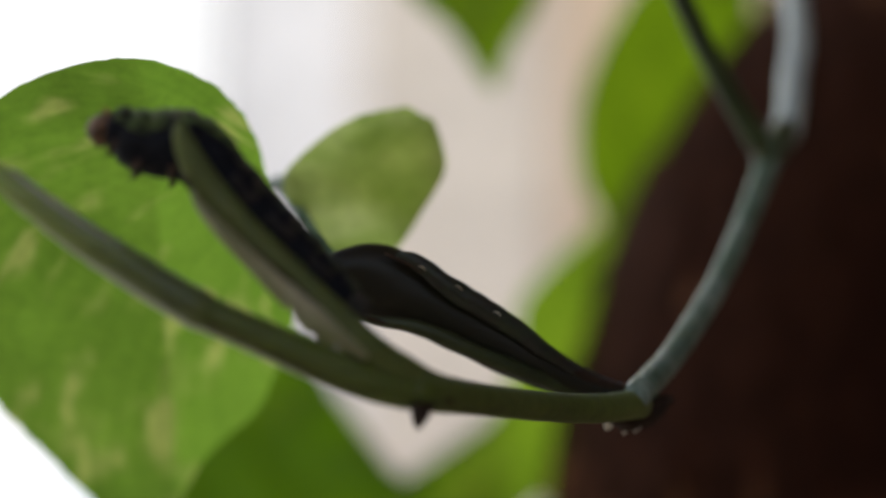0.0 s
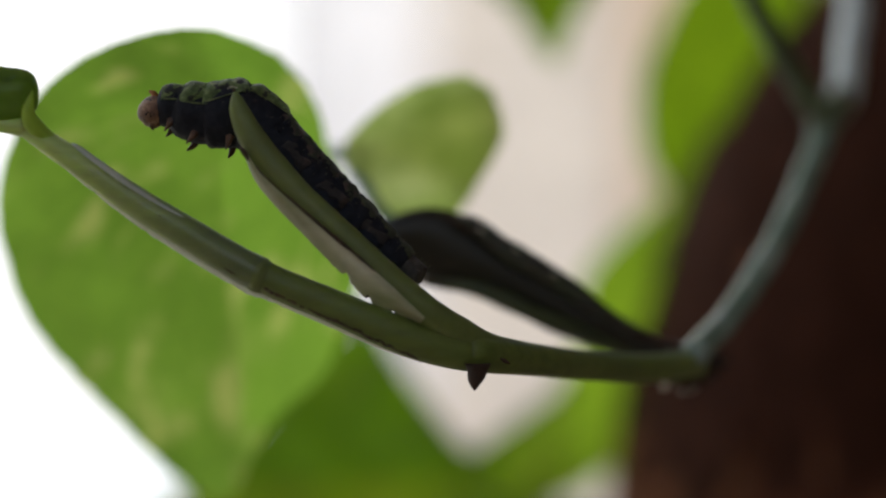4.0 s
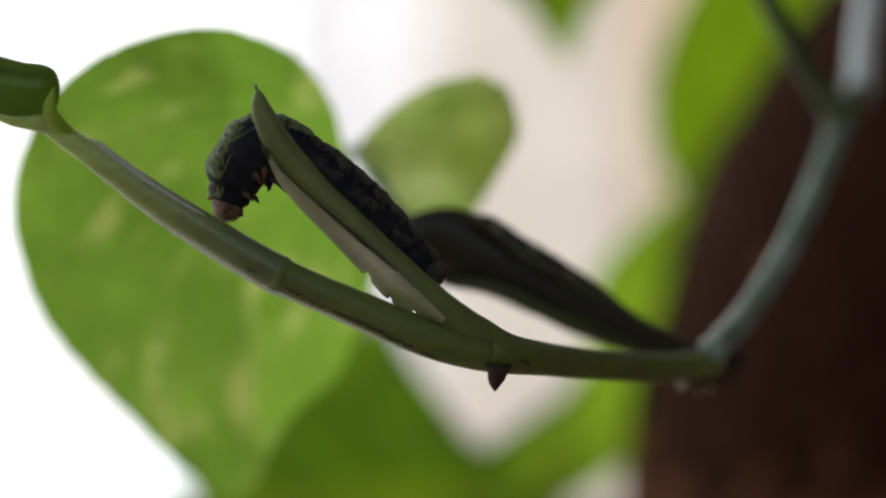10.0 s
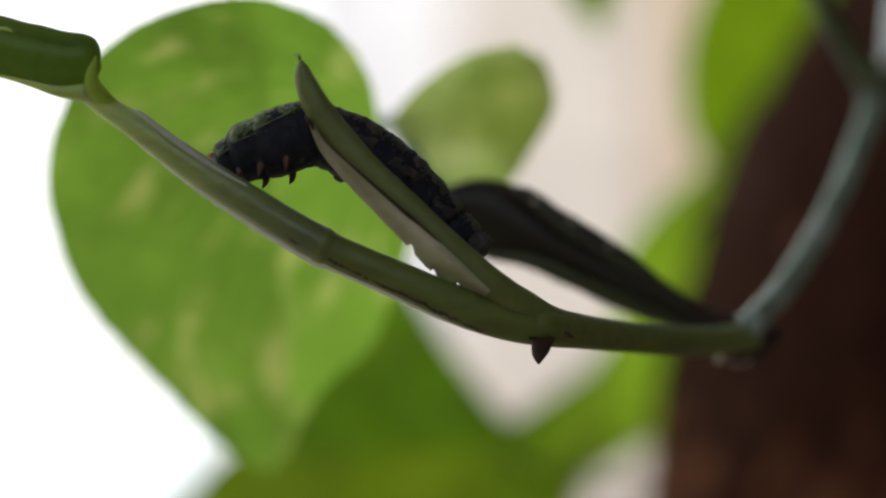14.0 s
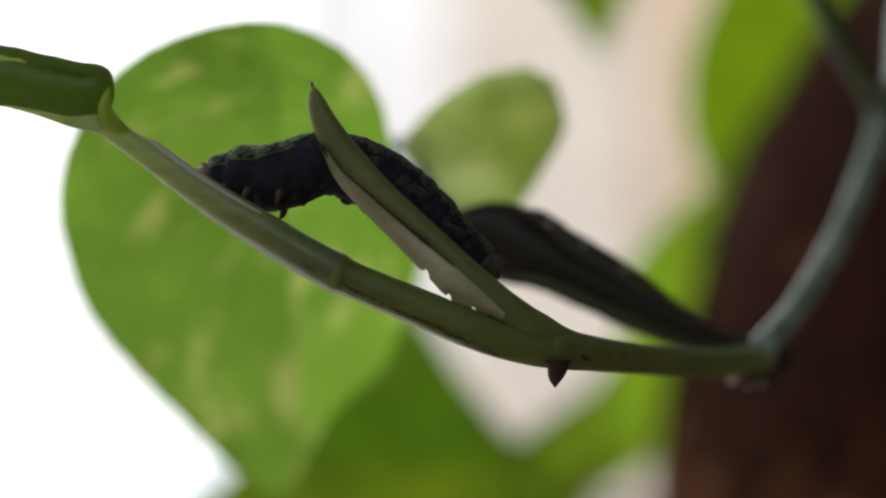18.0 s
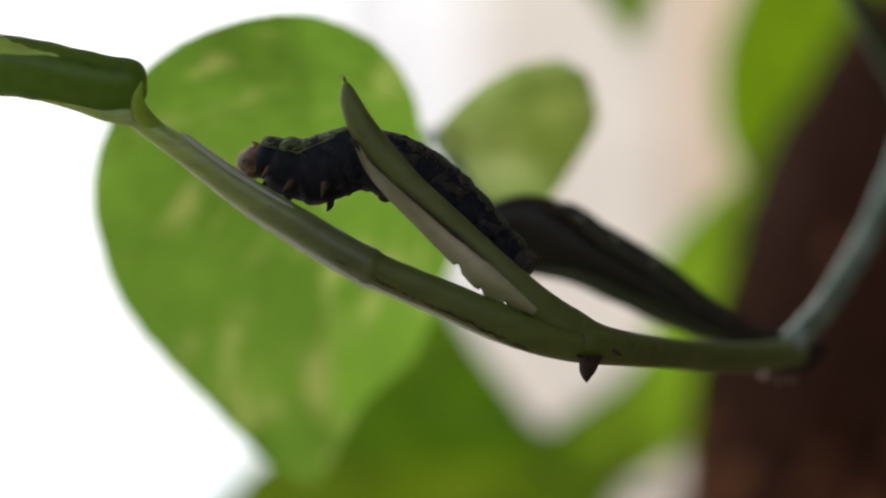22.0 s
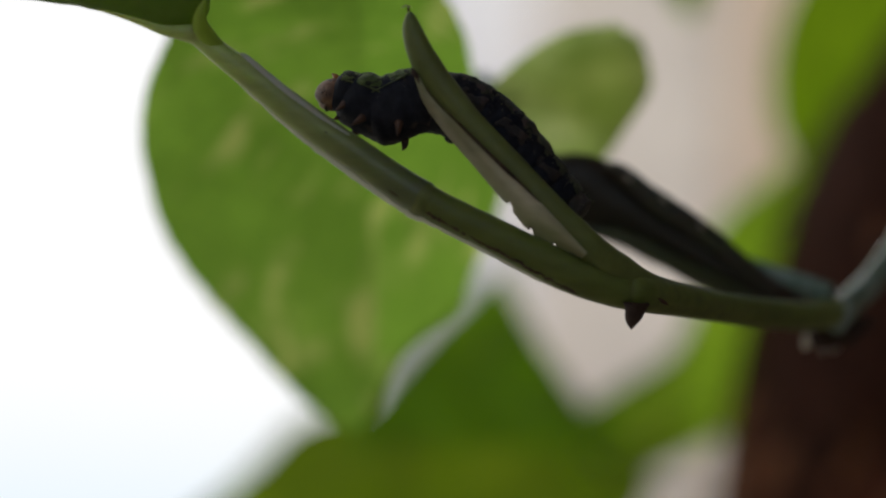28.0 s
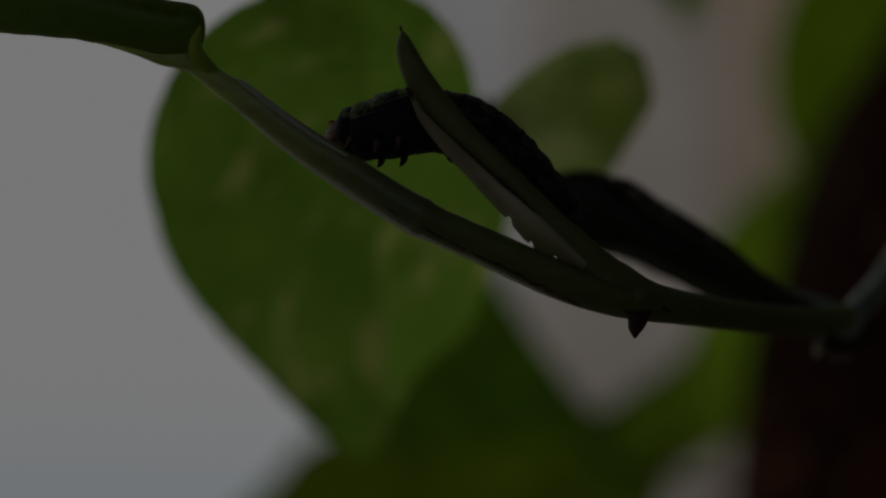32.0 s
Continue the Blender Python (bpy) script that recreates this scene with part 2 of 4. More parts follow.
# Near-white film for the ribbon that draws the stem's bright rim light.
FILM = leaf_material("rim_film", (0.7, 0.68, 0.6), (0.78, 0.76, 0.68), (0.95, 0.95, 0.88), (0.96, 0.96, 0.9), (0.3, 1, 1, 45), share=0.65)
SLIVER = leaf_material("pale_sliver", (0.66, 0.7, 0.62), (0.84, 0.87, 0.83), (0.9, 0.92, 0.9), (0.93, 0.95, 0.93), (0.3, 1, 1, 45), share=0.25)
FLAP = leaf_material("dry_flap", (0.33, 0.35, 0.2), (0.72, 0.7, 0.56), (0.7, 0.72, 0.45), (0.92, 0.91, 0.8), (0.2, 1, 1, 45), patch=(0.38, 0.58), share=0.32)
PETIOLE = leaf_material("lime_petiole", (0.5, 0.68, 0.12), (0.56, 0.72, 0.18), (0.72, 0.95, 0.22), (0.78, 0.95, 0.3), (0.3, 1, 1, 45), share=0.5)
SCAR = solid_material("brown_scar", ((0.03, 0.015, 0.01), (0.09, 0.05, 0.03)), 300, 0.8, 0.6)
BUD = solid_material("brown_bud", ((0.02, 0.01, 0.007), (0.06, 0.032, 0.02)), 300, 0.7, 0.6)
BARK = solid_material("dark_bark", ((0.013, 0.0055, 0.0035), (0.07, 0.026, 0.015), (0.34, 0.125, 0.065)), 30, 0.9, 0.9, 0.004, (1, 1, 0.4), spots=((0.22, 0.1, 0.05), 24, 0.6), shine=0.15)
PLASTER = solid_material("painted_plaster", ((0.66, 0.585, 0.5), (0.71, 0.635, 0.55), (0.76, 0.685, 0.605)), 1.2, 0.85, 0.4, 0.002)
WHITEWASH = solid_material("whitewash", ((0.72, 0.7, 0.69), (0.77, 0.75, 0.74)), 1.2, 0.9, 0.3, 0.002)
PLASTER_WARM = solid_material("beige_plaster", ((0.64, 0.475, 0.34), (0.68, 0.52, 0.375), (0.72, 0.56, 0.41)), 2.0, 0.85, 0.4, 0.002)
DIM = solid_material("unseen_plaster", ((0.72, 0.63, 0.5), (0.8, 0.71, 0.58)), 1.5, 0.9, 0.4, 0.002)
BOARDING = solid_material("brown_boarding", ((0.1, 0.06, 0.04), (0.15, 0.095, 0.065)), 3.0, 0.7, 0.4, 0.002, (1, 0.2, 1))
TILE = solid_material("floor_screed", ((0.34, 0.28, 0.2), (0.42, 0.35, 0.26)), 2.5, 0.6, 0.4, 0.002)
EARTH = solid_material("pale_paving", ((0.36, 0.31, 0.24), (0.44, 0.385, 0.3)), 1.5, 0.9, 0.5, 0.01)
EYE = solid_material("black_eye", ((0.006, 0.005, 0.005), (0.012, 0.01, 0.01)), 800, 0.25, 0.1)
HEAD = solid_material("brown_head", ((0.07, 0.034, 0.02), (0.2, 0.1, 0.054), (0.42, 0.25, 0.14)), 560, 0.3, 0.6, 0.0003, spots=((0.06, 0.03, 0.02), 900, 0.6))
HORN = solid_material("orange_horn", ((0.3, 0.11, 0.02), (0.55, 0.24, 0.05)), 520, 0.45, 0.3, 0.0002)
LEG = solid_material("amber_leg", ((0.03, 0.016, 0.013), (0.125, 0.062, 0.036)), 520, 0.45, 0.3, 0.0002)
HAIR = solid_material("pale_hair", ((0.5, 0.47, 0.42), (0.6, 0.57, 0.5)), 500, 0.6, 0.1)
DOWN = solid_material("olive_down", ((0.1, 0.11, 0.065), (0.16, 0.17, 0.1)), 500, 0.6, 0.1)
MOSS_DARK = solid_material("dark_moss", ((0.013, 0.015, 0.011), (0.034, 0.042, 0.02), (0.1, 0.125, 0.05)), 520, 0.5, 0.9, 0.0004, spots=((0.085, 0.058, 0.05), 380, 0.58))
MOSS = solid_material("mossy_shield", ((0.03, 0.055, 0.015), (0.13, 0.2, 0.055), (0.4, 0.5, 0.2)), 620, 0.5, 0.9, 0.0004, spots=((0.016, 0.02, 0.014), 560, 0.54))
RIM = solid_material("shield_rim", ((0.05, 0.075, 0.025), (0.24, 0.3, 0.11)), 500, 0.5, 0.5, 0.0003)
PANEL = solid_material("grey_pink_panel", ((0.012, 0.01, 0.01), (0.026, 0.021, 0.02), (0.085, 0.062, 0.056)), 520, 0.5, 0.8, 0.0003, spots=((0.075, 0.056, 0.05), 480, 0.6))
TAIL_SKIN = solid_material("grey_tail", ((0.025, 0.023, 0.021), (0.055, 0.048, 0.042), (0.12, 0.105, 0.094)), 480, 0.55, 0.8, 0.0003)


def caterpillar_skin(name, low, blotches):
    """Blue-black below and along the side, mottled moss green on the back, with grey-pink blotches."""
    m, nt, out = material(name)
    co = coords(nt)
    xyz = nt.nodes.new("ShaderNodeSeparateXYZ")
    nt.links.new(co, xyz.inputs[0])
    mottle = noise_tex(nt, co, 330, 3, 0.6)
    fine = noise_tex(nt, co, 620, 3, 0.5)
    height = node(nt, "ShaderNodeMath")
    height.operation = "MULTIPLY_ADD"
    nt.links.new(mottle.outputs[0], height.inputs[0])
    height.inputs[1].default_value = 0.006
    nt.links.new(xyz.outputs[2], height.inputs[2])
    green_mask = node(nt, "ShaderNodeMapRange")
    nt.links.new(height.outputs[0], green_mask.inputs[0])
    green_mask.inputs[1].default_value, green_mask.inputs[2].default_value = low, low + 0.0007
    base = ramp(nt, fine.outputs[0], ((0.3, (0.009, 0.01, 0.016)), (0.7, (0.021, 0.024, 0.034))))
    moss = ramp(nt, fine.outputs[0], ((0.3, (0.08, 0.12, 0.035)), (0.7, (0.18, 0.25, 0.1))))
    c = mixed(nt, green_mask.outputs[0], base.outputs[0], moss.outputs[0])
    blotch = noise_tex(nt, co, 240, 2, 0.5)
    bm_ = ramp(nt, blotch.outputs[0], ((blotches, (0, 0, 0)), (blotches + 0.06, (1, 1, 1))))
    c = mixed(nt, bm_.outputs[0], c, (0.06, 0.046, 0.044))
    p = node(nt, "ShaderNodeBsdfPrincipled", Roughness=0.6)
    p.inputs["Specular IOR Level"].default_value = 0.18
    nt.links.new(c, p.inputs["Base Color"])
    b = node(nt, "ShaderNodeBump", Strength=0.55, Distance=0.0006)
    nt.links.new(fine.outputs[0], b.inputs["Height"])
    nt.links.new(b.outputs[0], p.inputs["Normal"])
    nt.links.new(p.outputs[0], out.inputs[0])
    return m


SKIN = caterpillar_skin("mottled_skin", 0.0068, 0.7)


def sky_glow():
    m, nt, out = material("bright_sky")
    e = node(nt, "ShaderNodeEmission", Strength=1.5)
    xyz = nt.nodes.new("ShaderNodeSeparateXYZ")
    nt.links.new(coords(nt), xyz.inputs[0])
    high = node(nt, "ShaderNodeMapRange")
    nt.links.new(xyz.outputs[2], high.inputs[0])
    high.inputs[1].default_value, high.inputs[2].default_value = 3.0, 7.5
    nt.links.new(mixed(nt, high.outputs[0], (0.74, 0.88, 1.0), (1.0, 1.0, 1.0)), e.inputs["Color"])
    nt.links.new(e.outputs[0], out.inputs[0])
    return m


# ---- mesh helpers ----
def mesh_object(name, bm, mat, smooth=True):
    me = bpy.data.meshes.new(name)
    bmesh.ops.recalc_face_normals(bm, faces=bm.faces)
    bm.to_mesh(me)
    bm.free()
    if smooth:
        me.polygons.foreach_set("use_smooth", [True] * len(me.polygons))
    me.materials.append(mat)
    return new(name, me)


def part(name, bm, mat, parent, label="", smooth=True):
    """One mesh object under a thing or a part; the mesh is given in the parent's space."""
    ob = mesh_object(name, bm, mat, smooth)
    ob.parent = parent
    return tagged(ob, label) if label else ob


def thing(name, m, label, category, group=""):
    ob = new(name)
    ob.empty_display_size = 0.01
    ob.matrix_world = m
    return tagged(ob, label, category, group)


def box(bm, lo, hi):
    r = bmesh.ops.create_cube(bm, size=1.0)
    for v in r["verts"]:
        v.co = Vector([a + (c + 0.5) * (b - a) for a, b, c in zip(lo, hi, v.co)])


def spline(pts, n):
    """n+1 points on a smooth curve through pts (tuples of any length)."""
    p = [np.array(q, float) for q in pts]
    p = [2 * p[0] - p[1]] + p + [2 * p[-1] - p[-2]]
    made = []
    for k in range(n + 1):
        s = k / n * (len(p) - 3)
        i = min(int(s), len(p) - 4)
        t = s - i
        a, b, c, d = p[i:i + 4]
        made.append(0.5 * (2 * b + (c - a) * t + (2 * a - 5 * b + 4 * c - d) * t * t + (3 * b - a - 3 * c + d) * t ** 3))
    return made


def tube(bm, pts, n=40, sides=16, flat=1.0, wobble=0.0, seed=0.0, base=(0, 0, 0)):
    """A round stem through pts (x, y, z, radius) in millimetres of the plant's space, closed at both ends."""
    c = spline(pts, n)
    rings = []
    side = None
    for k, q in enumerate(c):
        a = Vector(c[min(k + 1, n)][:3]) - Vector(c[max(k - 1, 0)][:3])
        a.normalize()
        side = (side if side else Vector((0, -1, 0.1))) 
        side = (side - a * side.dot(a)).normalized()
        up = a.cross(side)
        ring = []
        for j in range(sides):
            an = 2 * math.pi * j / sides
            d = side * (math.cos(an) * flat) + up * math.sin(an)
            o = Vector(q[:3])
            r = max(q[3], 0.02)
            if wobble:
                r *= 1 + wobble * noise.noise((o + d * q[3]) * 0.35 + Vector((seed, 0, 0)))
            ring.append(bm.verts.new((o + d * r - Vector(base)) * MM))
        rings.append(ring)
    for r0, r1 in zip(rings, rings[1:]):
        for j in range(sides):
            bm.faces.new((r0[j], r0[(j + 1) % sides], r1[(j + 1) % sides], r1[j]))
    bm.faces.new(rings[0][::-1])
    bm.faces.new(rings[-1])
    return bm


def blade(bm, outline, depth, n=120, rings=16, centre=None, ripple=0.8, seed=0.0, base=(0, 0, 0)):
    """A leaf blade inside a smooth closed outline (x, z in millimetres); depth(x, z) gives its lie away from the viewer."""
    k = len(outline)
    ring = [np.array(q, float) for q in outline]
    edge = []
    for j in range(n):
        i, t = int(j / n * k), j / n * k % 1
        a, b, c, d = (ring[(i + o) % k] for o in (-1, 0, 1, 2))
        edge.append(0.5 * (2 * b + (c - a) * t + (2 * a - 5 * b + 4 * c - d) * t * t + (3 * b - a - 3 * c + d) * t ** 3))
    cx, cz = centre if centre else np.mean([e[:2] for e in edge], axis=0)
    grid = []
    for k in range(1, rings + 1):
        f = (k / rings) ** 0.85
        row = []
        for e in edge:
            x, z = cx + (e[0] - cx) * f, cz + (e[1] - cz) * f
            if k == rings:
                w = 0.35 * noise.noise(Vector((x * 0.5 + seed, z * 0.5, 3)))
                x, z = x + w, z + w
            y = depth(x, z) + ripple * (0.3 + f) * noise.noise(Vector((x * 0.06 + seed, z * 0.06, seed))) * 2
            y += ripple * 0.5 * f * f * noise.noise(Vector((x * 0.2, z * 0.2, seed + 5)))
            row.append(bm.verts.new((Vector((x, y, z)) - Vector(base)) * MM))
        grid.append(row)
    hub = bm.verts.new((Vector((cx, depth(cx, cz), cz)) - Vector(base)) * MM)
    m = len(edge)
    for j in range(m):
        bm.faces.new((hub, grid[0][j], grid[0][(j + 1) % m]))
    for a, b in zip(grid, grid[1:]):
        for j in range(m):
            bm.faces.new((a[j], b[j], b[(j + 1) % m], a[(j + 1) % m]))
    return bm


def ellipsoid(bm, centre, radii, turn=None, u=16, v=10):
    r = bmesh.ops.create_uvsphere(bm, u_segments=u, v_segments=v, radius=1.0)
    for q in r["verts"]:
        p = Vector([a * b for a, b in zip(q.co, radii)])
        q.co = Vector(centre) + (turn @ p if turn else p)
    return r["verts"]


# ---- the setting: a shaded veranda, added out of view to shape the light, open towards a bright sky and a sunlit house ----
def slab(name, lo, hi, mat):
    bm = bmesh.new()
    box(bm, lo, hi)
    bmesh.ops.bevel(bm, geom=bm.edges[:], offset=0.01, segments=2, affect="EDGES")
    return tagged(mesh_object(name, bm, mat, False), kind="structure")


def build_setting():
    bm = bmesh.new()
    bmesh.ops.create_grid(bm, x_segments=40, y_segments=40, size=80)
    for v in bm.verts:
        v.co.z = -0.16
    tagged(mesh_object("ground", bm, EARTH), kind="structure")
    # These five slabs are unseen, added to block and bounce light.
    slab("unseen_floor", (-1.2, -2.8, -0.155), (2.3, 1.3, 0.0), TILE)
    slab("unseen_wall_south", (-0.9, -2.7, 0.003), (1.4, -2.55, 1.7), DIM)
    slab("unseen_wall_west", (-1.05, -2.7, 0.003), (-0.903, -0.1, 2.6), DIM)
    slab("unseen_wall_east", (1.25, -2.547, 0.003), (1.4, 4.4, 2.6), BOARDING)
    slab("unseen_ceiling", (-0.3, -2.8, 2.603), (2.3, 1.2, 2.78), DIM)
    # The house across the yard, pale, with a warm pilaster.
    slab("wall_north", (-0.1, 4.6, -0.155), (3.0, 4.85, 4.2), PLASTER)
    bm = bmesh.new()
    bmesh.ops.create_cone(bm, cap_ends=True, segments=48, radius1=0.2, radius2=0.2, depth=4.4, matrix=Matrix.Translation((-0.19, 4.7, 2.05)))
    tagged(mesh_object("corner_pier", bm, WHITEWASH), kind="structure")
    slab("pilaster", (0.44, 4.55, -0.155), (0.98, 4.597, 4.1), PLASTER_WARM)
    # A far sky, wide and even.
    bm = bmesh.new()
    rows = []
    for k in range(25):
        an = radians(-105 + 115 * k / 24)
        rows.append([bm.verts.new((math.sin(an) * 45, math.cos(an) * 45, z)) for z in (-0.15, 12, 28, 50)])
    for a, b in zip(rows, rows[1:]):
        for j in range(3):
            bm.faces.new((a[j], a[j + 1], b[j + 1], b[j]))
    tagged(mesh_object("backdrop", bm, sky_glow()), kind="structure")


# ---- the trunk and the leaves of the vine that climbs it ----
def build_trunk():
    inv = RIG.inverted()
    foot = RIG @ (Vector((122, 380, -110)) * MM)
    low = [tuple(inv @ Vector((foot.x, foot.y, z)) / MM) for z in (-0.02, 0.3, 0.7, 1.05)]
    axis = [(*low[0], 84), (*low[1], 74), (*low[2], 68), (*low[3], 66), (121, 380, -110, 65), (122.5, 380, -66, 63.5), (128.5, 380, -39, 62), (137, 380, -6, 60), (150.5, 380, 26, 57),
            (174, 380, 58, 55), (208, 380, 98, 54), (270, 378, 165, 54), (350, 376, 260, 52), (420, 372, 420, 50), (470, 360, 640, 46)]
    ob = thing("tree_trunk", RIG @ Matrix.Translation(Vector(low[0]) * MM), "dark reddish-brown leaning tree trunk with rough bark", "tree trunk")
    bm = bmesh.new()
    tube(bm, axis, 150, 64, 1.0, 0.0, base=low[0])
    for v in bm.verts:
        p = v.co * 1000
        n = noise.fractal(Vector((p.x * 0.03, p.y * 0.03, p.z * 0.012)), 0.8, 2.1, 4)
        v.co.x += 0.0022 * n
        v.co.y += 0.0022 * noise.noise(Vector((p.x * 0.05, p.z * 0.02, 7)))
    part("bark", bm, BARK, ob)
    # raised plates of bark on the side that shows
    rnd = random.Random(12)
    shapes = []
    for k in range(5):
        b = bmesh.new()
        for v in ellipsoid(b, (0, 0, 0), (0.009 + 0.002 * k, 0.0022, 0.02 + 0.004 * k), None, 12, 8):
            v.co *= 1 + 0.35 * noise.noise(v.co * 90 + Vector((k, 0, 0)))
        me = mesh_object("bark_plate", b, BARK, False)
        shapes.append(me.data)
        bpy.data.objects.remove(me)
    line = spline(axis, 150)
    for i in range(150):
        k = rnd.randrange(52, 104)
        q = line[k]
        along = (Vector(line[k + 1][:3]) - Vector(q[:3])).normalized()
        an = radians(rnd.uniform(150, 300))
        out = Vector((math.cos(an), math.sin(an), 0))
        out = (out - along * out.dot(along)).normalized()
        side = out.cross(along)
        m = Matrix((side, out, along)).transposed().to_4x4()
        m.translation = (Vector(q[:3]) + out * (q[3] - 0.6) - Vector(low[0])) * MM
        plate = new("bark_plate", shapes[i % 5])
        plate.parent = ob
        plate.matrix_basis = m
    return ob


def stalk(bm, pts, n=24, sides=12, base=(0, 0, 0)):
    return tube(bm, pts, n, sides, 1.0, 0.06, base=base)


def build_back_vine():
    """Leaves on long stalks from a stem that clings to the far side of the trunk."""
    base = (128, 452, -150)
    ob = thing("climbing_vine", RIG @ Matrix.Translation(Vector(base) * MM), "climbing vine with broad bright green leaves on the trunk", "vine")
    bm = bmesh.new()
    tube(bm, [(128, 452, -150, 3), (124, 449, -90, 3), (126, 446, -40, 3), (135, 445, 0, 3), (160, 443, 35, 3), (205, 440, 92, 2.6), (262, 436, 155, 2.0)], 60, 12, 1, 0.08, base=base)
    part("stem", bm, STEM, ob)
    def hung_leaf(name, mat, outline, depth, stem):
        bm = bmesh.new()
        blade(bm, outline, depth, 96, 10, ripple=2.2, seed=len(name), base=base)
        leaf = part(name, bm, mat, ob)
        bm = bmesh.new()
        stalk(bm, stem, base=base)
        part("petiole", bm, STEM, leaf)
        return leaf

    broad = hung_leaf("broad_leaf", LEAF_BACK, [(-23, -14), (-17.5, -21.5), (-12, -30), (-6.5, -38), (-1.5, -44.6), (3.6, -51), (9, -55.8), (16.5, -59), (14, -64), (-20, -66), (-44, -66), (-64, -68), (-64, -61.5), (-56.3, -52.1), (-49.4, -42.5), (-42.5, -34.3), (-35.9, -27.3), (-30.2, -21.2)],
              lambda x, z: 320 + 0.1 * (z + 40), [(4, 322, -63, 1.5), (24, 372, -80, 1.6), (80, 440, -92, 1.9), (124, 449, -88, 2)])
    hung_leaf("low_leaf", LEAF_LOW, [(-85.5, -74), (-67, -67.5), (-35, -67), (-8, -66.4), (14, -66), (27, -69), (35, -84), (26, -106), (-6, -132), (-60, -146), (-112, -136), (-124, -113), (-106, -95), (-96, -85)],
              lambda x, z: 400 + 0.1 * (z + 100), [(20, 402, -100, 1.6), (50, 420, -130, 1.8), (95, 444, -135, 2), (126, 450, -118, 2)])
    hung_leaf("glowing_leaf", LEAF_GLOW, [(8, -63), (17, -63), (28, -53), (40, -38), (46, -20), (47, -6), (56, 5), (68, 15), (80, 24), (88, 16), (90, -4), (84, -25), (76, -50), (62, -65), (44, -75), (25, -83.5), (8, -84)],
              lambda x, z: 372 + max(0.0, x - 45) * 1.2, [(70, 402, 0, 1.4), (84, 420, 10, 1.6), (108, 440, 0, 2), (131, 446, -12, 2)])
    hung_leaf("side_leaf", LEAF_SIDE, [(89, 102), (76, 81), (69, 62), (68, 42), (72.5, 28), (81, 17), (92, 22), (104, 44), (118, 68), (134, 95), (126, 119), (106, 119)],
              lambda x, z: 404 + 0.6 * (x - 80), [(118, 428, 106, 1.4), (140, 440, 104, 1.6), (165, 448, 84, 2), (180, 443, 62, 2)])
    hung_leaf("hanging_leaf", LEAF_SIDE, [(35, 59), (41, 72), (50, 88), (52, 108), (36, 124), (14, 118), (4, 102), (10, 88), (22, 77)],
              lambda x, z: 326 + 0.2 * (z - 80), [(33, 334, 118, 1.3), (70, 370, 140, 1.6), (150, 420, 132, 2), (212, 440, 100, 2)])
    return broad


# ---- the vine in the middle distance ----
ELBOW = (46.0, 61.5, -18.0)


def big_depth(x, z):
    return 88 - 0.85 * z + 0.8 * max(0.0, x + 40)


